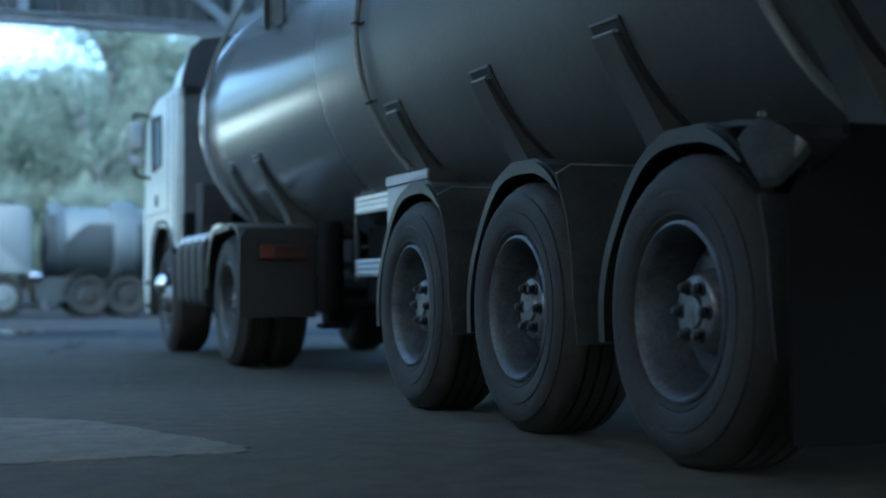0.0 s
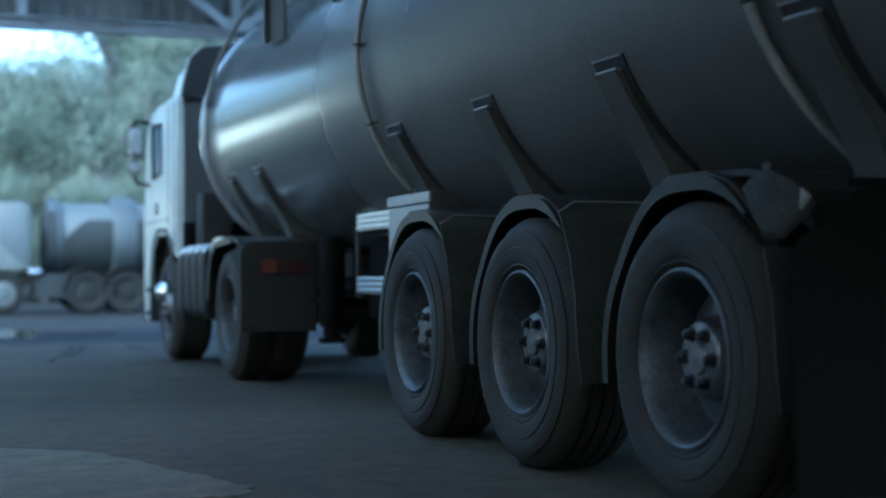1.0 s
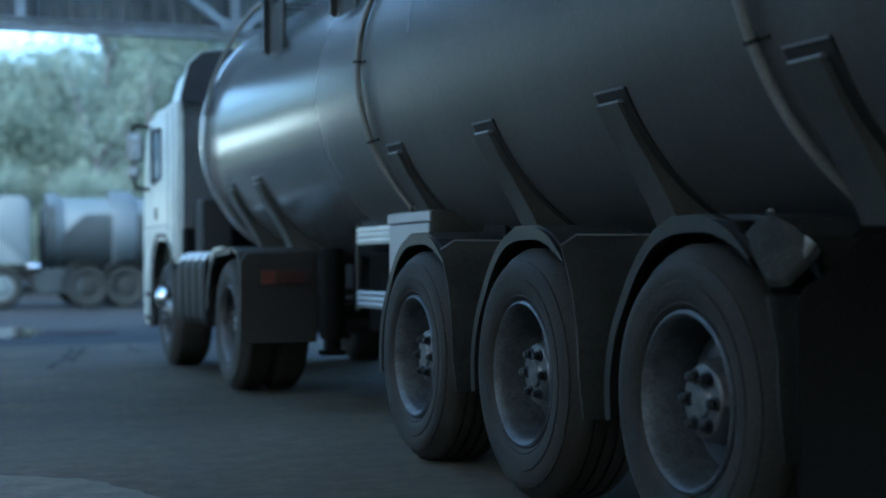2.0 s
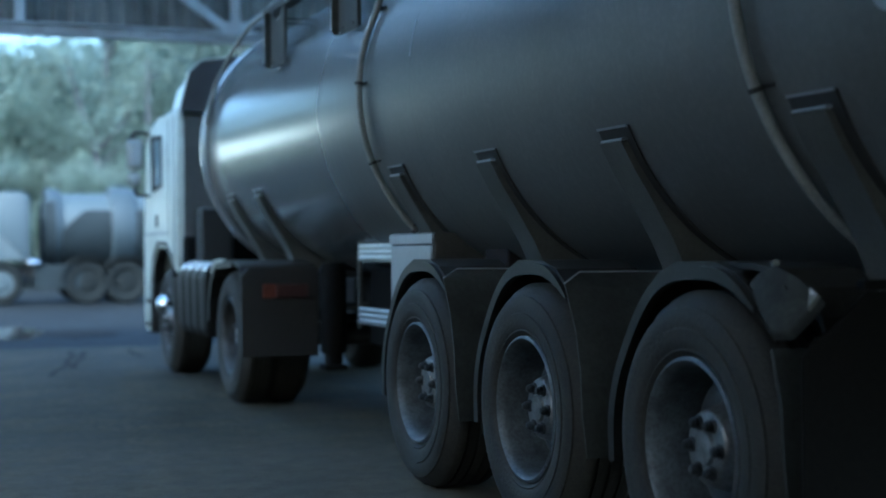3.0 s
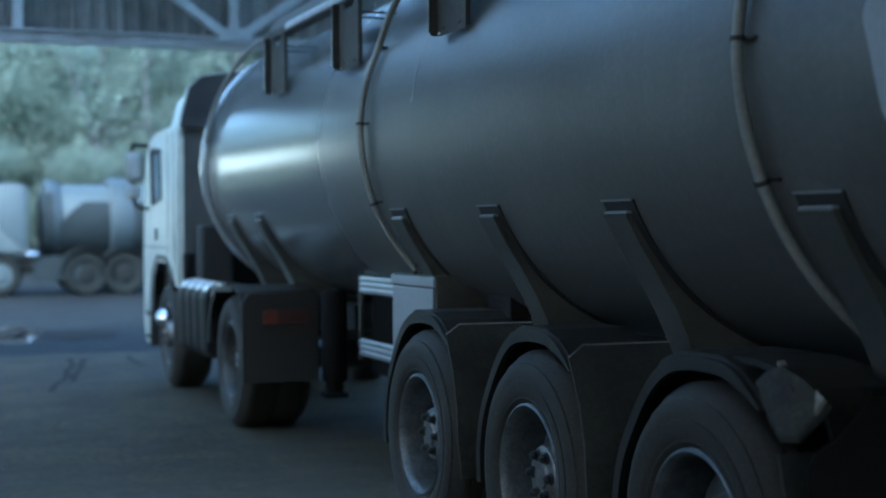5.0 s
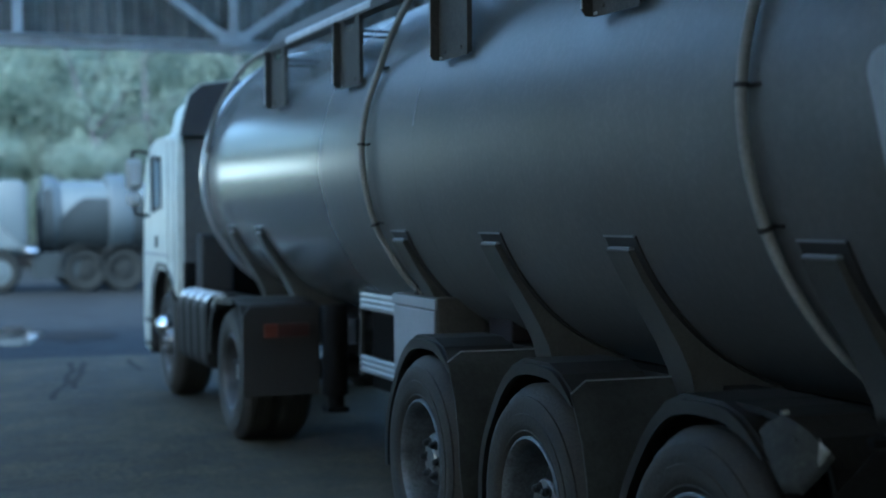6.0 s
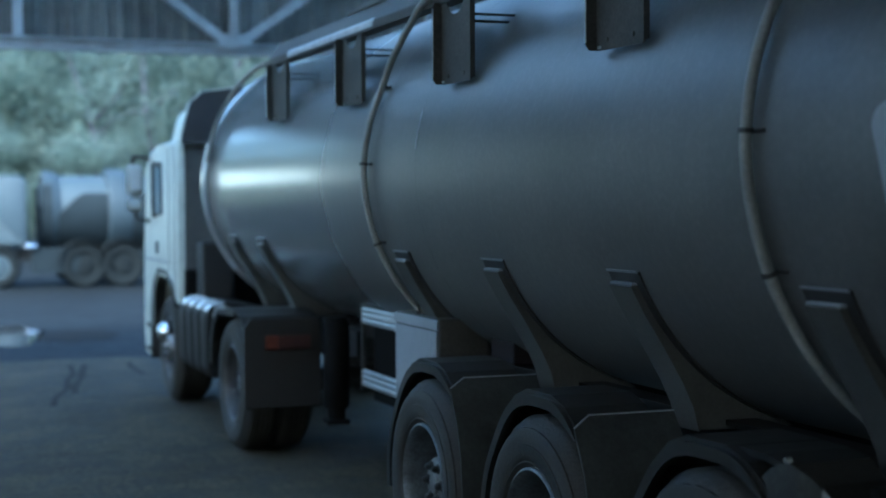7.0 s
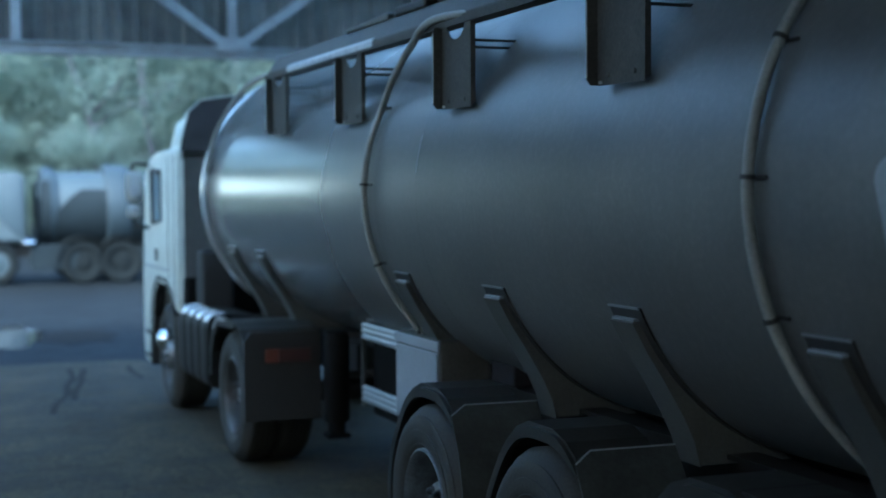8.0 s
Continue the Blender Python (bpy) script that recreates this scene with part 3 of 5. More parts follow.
def wheel(parent, x, y, side=-1, dual=False, front=False):
    """A road wheel whose outer rim edge stands at x; side -1 faces -x."""
    s = side
    c = (x, y, WHEEL_Z)
    bm = B()
    depth = 0.15 if not front else 0.06
    prof = [(0.0, 0.284), (-0.006, 0.292), (0.0, 0.303), (0.014, 0.303), (0.02, 0.287), (0.3, 0.280), (0.3, 0.262), (depth + 0.05, 0.258), (depth + 0.02, 0.235), (depth, 0.19), (depth - 0.005, 0.13), (depth + 0.05, 0.125), (depth + 0.06, 0.27), (0.035, 0.272)]
    lathe(bm, [(-s * a, r * 1.005) for a, r in prof], c, "x", 56, closed=True)
    w = part("wheel", bm, MAT_RIM_DARK if front or dual else MAT_RIM, parent, "grey steel disc wheel with a dusty deep dish", smooth=40)
    for k in range(2 if dual else 1):
        off = 0.0 if k == 0 else 0.262
        half = 0.385 if not dual else 0.30
        bm = B()
        R = 0.532
        base = [(0.02, 0.30), (0.0, 0.312), (-0.009, 0.325), (-0.006, 0.331), (-0.014, 0.345), (-0.018, 0.37), (-0.019, 0.40), (-0.014, 0.403), (-0.017, 0.43), (-0.013, 0.455), (-0.004, 0.475), (0.001, 0.478), (0.016, 0.50), (0.037, 0.52), (0.06, R)]
        grooves = []
        for j in range(4):
            g = 0.035 + (half - 0.11) * (j + 1) / 5 + 0.0
            grooves += [(g - 0.006, R), (g - 0.005, R - 0.014), (g + 0.005, R - 0.014), (g + 0.006, R)]
        inner = [(half - 0.04 - a, r) for a, r in reversed(base)]
        lathe(bm, [(-s * (a + off), 0.302 + (r - 0.30) * 0.955) for a, r in base + grooves + inner], c, "x", 72, closed=True)
        nr = 72
        for i, v in enumerate(bm.verts):
            ring, k = divmod(i, nr)
            if ring in (11, 12, 13) and k % 2:
                d = Vector((0, v.co.y - y, v.co.z - WHEEL_Z)).normalized()
                v.co -= d * 0.006
                v.co.x += s * -0.004
        for v in bm.verts:
            if v.co.z < 0.004:
                v.co.z = 0.004
        part("tyre", bm, MAT_TYRE, w, "dusty black truck tyre", smooth=35)
    bm = B()
    hd = depth - (0.085 if not front else 0.09)
    lathe(bm, [(-s * a, r) for a, r in [(depth + 0.02, 0.0), (depth + 0.02, 0.15), (depth - 0.005, 0.15), (hd + 0.015, 0.128), (hd + 0.004, 0.122), (hd, 0.116), (hd, 0.06), (hd - 0.012, 0.052), (hd - 0.014, 0.0)]], c, "x", 36)
    hub = part("hub", bm, MAT_HUB, w, "worn steel hub flange", smooth=35)
    for k in range(6):
        t = 2 * math.pi * (k + 0.02) / 6
        bm = B()
        p = (x, y + 0.09 * math.cos(t), WHEEL_Z + 0.09 * math.sin(t))
        lathe(bm, [(-s * a, r) for a, r in [(hd + 0.004, 0.026), (hd - 0.006, 0.026), (hd - 0.007, 0.019), (hd - 0.024, 0.019), (hd - 0.026, 0.015), (hd - 0.034, 0.013), (hd - 0.036, 0.0)]], p, "x", 12)
        part("wheel_nut", bm, MAT_NUT, w)
    return w


# ---- trailer ----
TX, TZ, TR = 3.475, 2.10, 1.10
TANK_F, TANK_B = 13.07, 2.3
trailer = thing("tank_trailer", (TX, 5.5, 0), "grey steel tank semi-trailer with three axles and black mudguards", "tank trailer")


def tank_x(z, extra=0.0):
    """The tank's left side at a height."""
    r = TR + extra
    return TX - math.sqrt(max(0.0, r * r - (z - TZ) ** 2))


SEAMS = (7.49,)
rear_end = [(TANK_B - 0.22 * math.cos(k / 8 * math.pi / 2), TR * math.sin(k / 8 * math.pi / 2) if k else 0.001) for k in range(9)]
front_end = [(TANK_F - 0.05 + 0.28 * math.sin(k / 8 * math.pi / 2), TR * math.cos(k / 8 * math.pi / 2) if k < 8 else 0.001) for k in range(9)]
tank = part("tank", lathe(B(), rear_end + [(y, TR) for y in (3.0, 3.8, 4.62, 5.3, 6.02, 6.7, 7.39, 8.2)] , (TX, 0, TZ), "y", 128), MAT_TANK, trailer, "smooth satin grey tank with faint weld seams", smooth=30)
part("front_shell", lathe(B(), [(y, TR) for y in (8.2, 8.7, 9.28, 9.8, 10.3, 10.9, 11.5, 12.2)] + front_end, (TX, 0, TZ), "y", 128), MAT_TANK_MID, tank, "front shell of the tank, made glossier to carry the highlight", smooth=30)
bm = lathe(B(), [(TANK_F - 0.16, TR), (TANK_F - 0.16, TR + 0.02), (TANK_F - 0.13, TR + 0.028), (TANK_F - 0.10, TR + 0.01), (TANK_F - 0.05, TR + 0.012), (TANK_F - 0.03, TR + 0.03), (TANK_F + 0.0, TR + 0.03), (TANK_F + 0.01, TR - 0.01)], (TX, 0, TZ), "y", 128, closed=True)
part("end_ring", bm, MAT_TANK_BRIGHT, tank, "rolled rim round the tank end", smooth=40)

for y in SEAMS:
    bm = lathe(B(), [(y - 0.006, TR - 0.001), (y - 0.003, TR + 0.0007), (y + 0.003, TR + 0.0007), (y + 0.006, TR - 0.001)], (TX, 0, TZ), "y", 128)
    part("weld_seam", bm, MAT_TANK if y < 9 else MAT_TANK_MID, tank, smooth=80)

for y, z0, z1 in ((7.49, 2.22, 2.42), (9.275, 2.12, 2.25)):
    zs = [z0 + (z1 - z0) * k / 8 for k in range(9)]
    bm = prism(B(), [(tank_x(z, 0.003), z) for z in zs] + [(tank_x(z, -0.002), z) for z in zs[::-1]], "y", y, y + 0.008)
    part("scratch", bm, MAT_SCRAPE_GLINT, tank, "bright scraped weld")

# saddle brackets with the pads above them
def saddle(y, w=0.175, z_top=1.605, foot=1.02):
    bm = B()
    d = TX - 3.45
    inner = [(tank_x(z, -0.004), z) for z in (1.58, 1.48, 1.38, 1.26, 1.14, 1.06)]
    outer = [(2.437 + d, z_top), (2.50 + d, 1.49), (2.575 + d, 1.375), (2.665 + d, 1.225), (2.715 + d, 1.12), (2.74 + d, foot)]
    prism(bm, [(tank_x(z_top, -0.004), z_top)] + outer + [(3.2, foot)] + inner[::-1], "y", y - w / 2, y + w / 2, 0.008)
    sb = part("saddle_bracket", bm, MAT_BRACKET, trailer, "welded grey steel saddle bracket")
    face = strip(B(), [(x - 0.003, z) for x, z in outer], "y", y - w / 2 - 0.006, y + w / 2 + 0.006, 0.008)
    part("face_plate", face, MAT_BRACKET, sb, "flat face plate of the bracket", smooth=25)
    # pale sheet gives the bracket's lit top ledge by colour
    part("lit_ledge", prism(B(), [(outer[0][0] - 0.006, z_top + 0.002), (outer[0][0] - 0.006, z_top + 0.01), (tank_x(z_top, 0.01), z_top + 0.014), (tank_x(z_top, 0.01), z_top + 0.002)], "y", y - w / 2 - 0.004, y + w / 2 + 0.004), MAT_EDGE if y > 10 else MAT_BOX, sb)
    part("weld_line", prism(B(), [(outer[0][0] + 0.004, z_top - 0.022), (outer[0][0] + 0.001, z_top - 0.018), (outer[0][0] + 0.012, z_top - 0.016)], "y", y - w / 2 + 0.03, y + w / 2 - 0.005), MAT_RIM, sb)
    # black plate puts the bracket's shadow line into colour
    sheet = [1.06 + 0.602 * k / 12 for k in range(13)]
    bm = prism(B(), [(tank_x(z, 0.008), z) for z in sheet] + [(tank_x(z, -0.006), z) for z in sheet[::-1]], "y", y - w / 2 - 0.05, y + w / 2 + 0.03)
    dp = part("doubler_plate", bm, MAT_BLACK, trailer, "doubler plate on the tank, blackened for the bracket's shadow line", smooth=30)
    # pale strip painted as light on the plate's top edge
    bm = prism(B(), [(tank_x(1.655, 0.010), 1.655), (tank_x(1.655, 0.015), 1.655), (tank_x(1.664, 0.015), 1.664), (tank_x(1.664, 0.0), 1.664)], "y", y - w / 2 - 0.05, y + w / 2 + 0.03)
    part("lit_edge", bm, MAT_EDGE if y > 10 else MAT_BOX, dp, "pale strip for the lit top edge of the plate")


for y in (3.945, 5.29, 6.635, 7.98):
    saddle(y)
for y in (11.36, 12.35):
    saddle(y, 0.16, 1.615, 1.05)

# drain hoses over the tank with clips
def hose(y, top, count):
    line = []
    for k in range(count):
        a = radians(-60 + k * 4.3)
        r = TR + 0.03
        line.append((TX - r * math.cos(a), y + 0.07 * min(0.0, math.sin(a)), TZ + r * math.sin(a)))
    line += top
    h = part("drain_hose", tube(B(), smooth_line(line, 3), 0.021, 10), MAT_HOSE, trailer, "grey plastic drain hose", smooth=60)
    for a in (-21, 3, 27):
        a = radians(a)
        p = Vector((TX - (TR + 0.03) * math.cos(a), y + 0.07 * min(0.0, math.sin(a)), TZ + (TR + 0.03) * math.sin(a)))
        t = Vector((math.sin(a), 0, math.cos(a)))
        bm = B()
        tube(bm, [p - t * 0.008, p + t * 0.008], 0.027, 10)
        tube(bm, [p + Vector((0, -0.07, 0)) + (Vector((TX, y, TZ)) - p).normalized() * 0.024, p + Vector((0, 0.07, 0)) + (Vector((TX, y, TZ)) - p).normalized() * 0.024], 0.007, 6)
        part("hose_clip", bm, MAT_BLACK, h)


hose(8.3, [(2.45, 8.27, 2.60), (2.465, 8.16, 2.735), (2.462, 8.03, 2.80), (2.445, 7.85, 2.865), (2.425, 7.67, 2.91), (2.41, 7.52, 2.96), (2.405, 7.36, 2.995), (2.41, 7.2, 3.003), (2.43, 7.0, 2.998), (2.45, 6.84, 2.985)], 19)
hose(4.21, [(2.475, 4.13, 2.95), (2.525, 3.88, 3.02)], 28)

# hanging channel plates and the top rail
RAIL_X, RAIL_Z = 2.42, 2.955
for y0 in (10.39, 8.60, 6.83, 5.055):
    bm = B()
    L, zb, zt, cx = 0.405, 2.54, 2.955, 2.43
    notch = [(y0 + 0.20 + 0.12 * math.cos(t), zt - 0.075 * math.sin(t)) for t in [math.pi * k / 14 for k in range(15)]]
    prism(bm, [(y0, zb), (y0 + 0.01, zb - 0.008), (y0 + L - 0.01, zb - 0.002), (y0 + L, zb + 0.006), (y0 + L, zt)] + [(p, q) for p, q in notch[::-1]][::-1] + [(y0, zt)], "x", cx, cx + 0.008)
    prism(bm, [(cx - 0.047, zb + 0.022), (cx - 0.03, zb), (cx + 0.004, zb), (cx + 0.004, zt), (cx - 0.04, zt), (cx - 0.047, zt - 0.02)], "y", y0 + L - 0.008, y0 + L)
    prism(bm, [(cx + 0.008, zb + 0.004), (cx + 0.026, zb + 0.01), (cx + 0.026, zt), (cx + 0.008, zt)], "y", y0, y0 + 0.008)
    hp = part("rail_support", bm, MAT_HANGER, trailer, "folded dark steel channel plate with a notched top")
    part("worn_edge", box(B(), cx - 0.051, cx - 0.046, y0 + L - 0.011, y0 + L + 0.001, zb + 0.03, zt - 0.03), MAT_EDGE, hp)
    for e in (L - 0.05,):
        part("chipped_corner", box(B(), cx - 0.004, cx + 0.004, y0 + e, y0 + e + 0.03, zb + 0.004, zb + 0.016, 0.002), MAT_EDGE, hp)
    for dz in (0.0, -0.035):
        bm = tube(B(), [(cx, y0 + 0.03, 2.86 + dz), (tank_x(2.86 + dz, -0.02) + 0.02, y0 + 0.03, 2.86 + dz)], 0.007, 8)
        part("tie_rod", bm, MAT_BLACK, hp)
    for e in (0.08, 0.30):
        bm = lathe(B(), [(-0.007, 0.0), (-0.006, 0.009), (0.0, 0.012), (0.004, 0.012)], (cx, y0 + e, zb + 0.035), "x", 8)
        part("bolt_head", bm, MAT_HANGER, hp)

bm = B()
prism(bm, [(RAIL_X, 2.95), (RAIL_X, 2.992), (RAIL_X + 0.09, 2.992), (RAIL_X + 0.09, 2.95)], "y", 2.6, 10.98)
rail = part("top_rail", bm, MAT_HANGER, trailer, "long dark steel rail along the tank top")
# pale strip stands in for the light on the rail's bevel
part("rail_edge", prism(B(), [(RAIL_X - 0.005, 2.965), (RAIL_X - 0.005, 2.996), (RAIL_X + 0.012, 3.016), (RAIL_X + 0.02, 3.008), (RAIL_X + 0.006, 2.965)], "y", 8.35, 10.3), MAT_SCRAPE_GLINT, rail, "pale strip for the lit upper edge of the rail")
bm = B()
prism(bm, [(RAIL_X + 0.006, 2.994), (RAIL_X + 0.008, 3.004), (RAIL_X + 0.085, 3.118), (RAIL_X + 0.115, 3.118), (RAIL_X + 0.115, 2.994)], "y", 2.6, 10.9)
part("coaming", bm, MAT_HANGER, trailer, "inclined grey steel coaming plate")
bm = prism(B(), [(8.28, 3.118), (9.12, 3.118), (9.12, 3.135), (8.30, 3.16), (8.28, 3.15)], "x", 2.49, 2.72, 0.004)
part("walkway_plate", bm, MAT_BRACKET, trailer)
bm = box(B(), 2.49, 2.75, 7.66, 8.16, 3.118, 3.17, 0.012)
hb = part("valve_box", bm, MAT_BLACK, trailer, "dark valve box on the tank top")
part("valve_cap", lathe(B(), [(3.17, 0.09), (3.21, 0.09), (3.225, 0.07), (3.23, 0.0)], (2.60, 7.9, 0), "z", 18), MAT_BLACK, hb, smooth=35)
part("walkway_step", box(B(), 2.49, 2.72, 7.05, 7.45, 3.118, 3.15, 0.006), MAT_BRACKET, trailer)
bm = tube(B(), smooth_line([(2.36, 12.9, 2.3), (2.42, 12.75, 2.62), (2.47, 12.3, 2.86), (2.47, 11.6, 2.98), (2.47, 11.0, 3.0)], 6), 0.02, 8)
part("vent_pipe", bm, MAT_HOSE, trailer, smooth=60)

# chassis beams under the tank
for x in (2.95, 3.95):
    bm = B()
    prism(bm, [(x - 0.07, 1.06), (x + 0.07, 1.06), (x + 0.07, 1.04), (x + 0.01, 1.04), (x + 0.01, 0.78), (x + 0.07, 0.78), (x + 0.07, 0.76), (x - 0.07, 0.76), (x - 0.07, 0.78), (x - 0.01, 0.78), (x - 0.01, 1.04), (x - 0.07, 1.04)], "y", 2.5, 9.2)
    part("chassis_beam", bm, MAT_COVER, trailer)
for y in AXLES:
    part("axle", tube(B(), [(2.4, y, WHEEL_Z), (4.5, y, WHEEL_Z)], 0.065, 14), MAT_BLACK, trailer, smooth=50)
    bm = lathe(B(), [(-0.05, 0.0), (-0.05, 0.1), (0.0, 0.125), (0.12, 0.125), (0.17, 0.1), (0.17, 0.0)], (3.0, y - 0.32, 0.62), "z", 18)
    part("air_spring", bm, MAT_TYRE, trailer, smooth=35)
    wheel(trailer, 2.255, y)
    wheel(trailer, 4.695, y, 1)

# mudguards: a lipped front and crown sheet over each wheel, and a bent flap behind it
def mudguard(y, x0, x1):
    s = 1 if x1 > x0 else -1
    arc = [(0.625, 0.40), (0.63, 0.56), (0.585, 0.72), (0.495, 0.86), (0.39, 0.985), (0.27, 1.075), (0.12, 1.118), (-0.1, 1.122), (-0.2, 1.1), (-0.29, 1.05), (-0.36, 0.995)]
    line = [(v.x, v.y) for v in smooth_line([(y + a, z, 0) for a, z in arc], 3)]
    crown = [(y + 0.639, 0.40), (y + 0.644, 0.56), (y + 0.6, 0.73), (y + 0.51, 0.875), (y + 0.405, 1.0), (y + 0.28, 1.095), (y + 0.15, 1.138), (y - 0.1, 1.138), (y - 0.225, 1.104), (y - 0.31, 1.055), (y - 0.36, 1.005)]
    g = part("mudguard", strip(B(), crown, "x", x0 + s * 0.02, x1, -0.02), MAT_GUARD, trailer, "angular black plastic mudguard")
    inner = []
    for k, (a, z) in enumerate(line):
        p, q = line[max(0, k - 1)], line[min(len(line) - 1, k + 1)]
        d = Vector((q[0] - p[0], q[1] - p[1])).normalized()
        t = 0.045 * min(1.0, 0.2 + (len(line) - 1 - k) / 8)
        inner.append((a - d.y * t, z + d.x * t))
    bm = B()
    rows = [[bm.verts.new((x, a, z)) for a, z in pts] for x in (x0, x0 + s * 0.03) for pts in (line, inner)]
    for k in range(len(line) - 1):
        for u, v in ((0, 1), (1, 3), (3, 2), (2, 0)):
            bm.faces.new((rows[u][k], rows[u][k + 1], rows[v][k + 1], rows[v][k]))
    for k in (0, len(line) - 1):
        bm.faces.new((rows[0][k], rows[1][k], rows[3][k], rows[2][k]))
    part("lip", bm, MAT_GUARD, g, "thick outer lip of the mudguard", smooth=30)
    rearmost = y == AXLES[0]
    back = [(y - 0.375, 1.09), (y - 0.45, 1.0), (y - 0.515, 0.88), (y - 0.56, 0.72), (y - 0.575, 0.55), (y - 0.572, 0.385)]
    bm = strip(B(), back[2:] if rearmost else back, "x", x0 - s * 0.03, x1 + s * 0.05, -0.01)
    # the upper outer corner is cut off at a slant
    for v in bm.verts:
        if abs(v.co.x - (x0 - s * 0.03)) < 1e-4:
            if v.co.z > 1.05:
                v.co.x += s * 0.085
            elif v.co.z > 0.98:
                v.co.z += 0.05
                v.co.y += 0.03
            elif v.co.z < 0.42:
                v.co.x += s * 0.02
    part("mud_flap", bm, MAT_LITFLAP, g, "black flap with a chamfered corner, coloured paler as if lit")
    # pale tube stands for the light along the flap's top edge
    edge = [(x0 - s * 0.03, y - 0.42, 1.05), (x0 + s * 0.055, y - 0.376, 1.093), (x1 + s * 0.05, y - 0.376, 1.093)]
    if rearmost:
        tail = [(y - 0.1, 1.136), (y - 0.26, 1.134), (y - 0.37, 1.118), (y - 0.45, 1.06), (y - 0.51, 0.97), (y - 0.55, 0.86)]
        part("guard_tail", strip(B(), tail, "x", x0 + s * 0.15, x1, -0.02), MAT_GUARD, g)
        part("guard_fillet", strip(B(), tail[:4], "x", x0 + s * 0.06, x0 + s * 0.15, -0.02), MAT_GUARD, g)
    else:
        part("flap_edge", tube(B(), edge, 0.004, 6), MAT_BOX, g, "pale strip for the lit edge of the flap")
    if s > 0:
        for dz in (0.82, 0.62):
            part("flap_bolt", lathe(B(), [(-0.012, 0.0), (-0.01, 0.011), (0.0, 0.013)], (x0 + 0.22, y - 0.575 + (0.03 if dz > 0.7 else -0.003), dz), "y", 8), MAT_BRACKET, g)


for y in AXLES:
    mudguard(y, 2.275, 2.66)
    mudguard(y, 4.675, 4.29)

# wide rubber flap hung behind the last axle
bm = B()
prism(bm, [(2.245, 0.14), (2.24, 0.86), (2.27, 0.91), (2.34, 0.94), (2.46, 1.05), (2.72, 1.06), (2.72, 0.14)], "y", 3.66, 3.672, 0.004)
part("rear_flap", bm, MAT_FLAP, trailer, "wide black rubber spray flap")
part("rear_flap_bar", box(B(), 2.46, 4.49, 3.672, 3.71, 1.055, 1.085, 0.004), MAT_FLAP, trailer, "dark steel bar that carries the flaps")
bm = B()
prism(bm, [(4.705, 0.14), (4.71, 0.86), (4.68, 0.91), (4.61, 0.94), (4.49, 1.05), (4.23, 1.06), (4.23, 0.14)], "y", 3.66, 3.672, 0.004)
part("rear_flap", bm, MAT_FLAP, trailer, "wide black rubber spray flap")

# slanted corner plate of the last mudguard, pale for the light it catches
corners = [Vector(p) for p in ((2.305, 4.06, 1.062), (2.318, 4.02, 1.102), (2.339, 3.95, 1.132), (2.372, 3.87, 1.09), (2.398, 3.80, 1.034), (2.366, 3.795, 1.0), (2.298, 3.815, 0.93), (2.272, 3.88, 0.925))]
mid = sum(corners, Vector()) / len(corners)
out = Vector((-0.69, -0.32, 0.65))
bm = B()
ring = [bm.verts.new(p - out * 0.035) for p in corners]
rim = [bm.verts.new(p - out * 0.004) for p in corners]
face = [bm.verts.new(mid + (p - mid) * 0.92 + out * 0.004) for p in corners]
heart = bm.verts.new(mid + out * 0.006)
for k in range(len(corners)):
    m = (k + 1) % len(corners)
    bm.faces.new((ring[k], ring[m], rim[m], rim[k]))
    bm.faces.new((rim[k], rim[m], face[m], face[k]))
    bm.faces.new((face[k], face[m], heart))
bm.faces.new(ring[::-1])
mk = part("marker_lamp", bm, MAT_CORNER, trailer, "mudguard corner plate, coloured pale for the light it catches", smooth=50)
bm = B()
tip = [corners[3].lerp(corners[4], 0.55), corners[4], corners[5], corners[5].lerp(corners[6], 0.16), corners[4].lerp(mid, 0.28)]
for d, c in ((0.0, 1.0), (0.014, 0.85)):
    heart = sum(tip, Vector()) / len(tip)
    rows = [bm.verts.new(heart + (p - heart) * c + out * d) for p in tip]
    if d:
        bm.faces.new(rows)
        for k in range(len(tip)):
            bm.faces.new((low[k], low[(k + 1) % len(tip)], rows[(k + 1) % len(tip)], rows[k]))
    low = rows
part("marker_lens", bm, MAT_LENS, mk, "milky white corner lens")
part("bracket_bolt", lathe(B(), [(-0.012, 0.0), (-0.012, 0.008), (0.0, 0.011), (0.01, 0.011)], tuple(corners[2] + out * 0.004), "x", 8), MAT_LENS, mk)
part("bracket_arm", tube(B(), [(2.40, 3.93, 1.0), (2.44, 4.0, 1.02), (2.52, 4.02, 1.05)], 0.02, 8), MAT_BLACK, mk)
# pale rounded plate on the tank side
bm = B()
pl = []
for cy, cz, a0 in ((3.50, 2.14, 0), (3.05, 2.14, 90), (3.05, 1.9, 180), (3.42, 1.9, 270)):
    for k in range(6):
        t = radians(a0 + 18 * k)
        pl.append((cy + 0.07 * math.cos(t), cz + 0.07 * math.sin(t)))
prism(bm, pl, "x", 2.352, 2.385, 0.006)
part("pale_side_panel", bm, MAT_BOX, trailer, "pale rounded panel on the tank side")

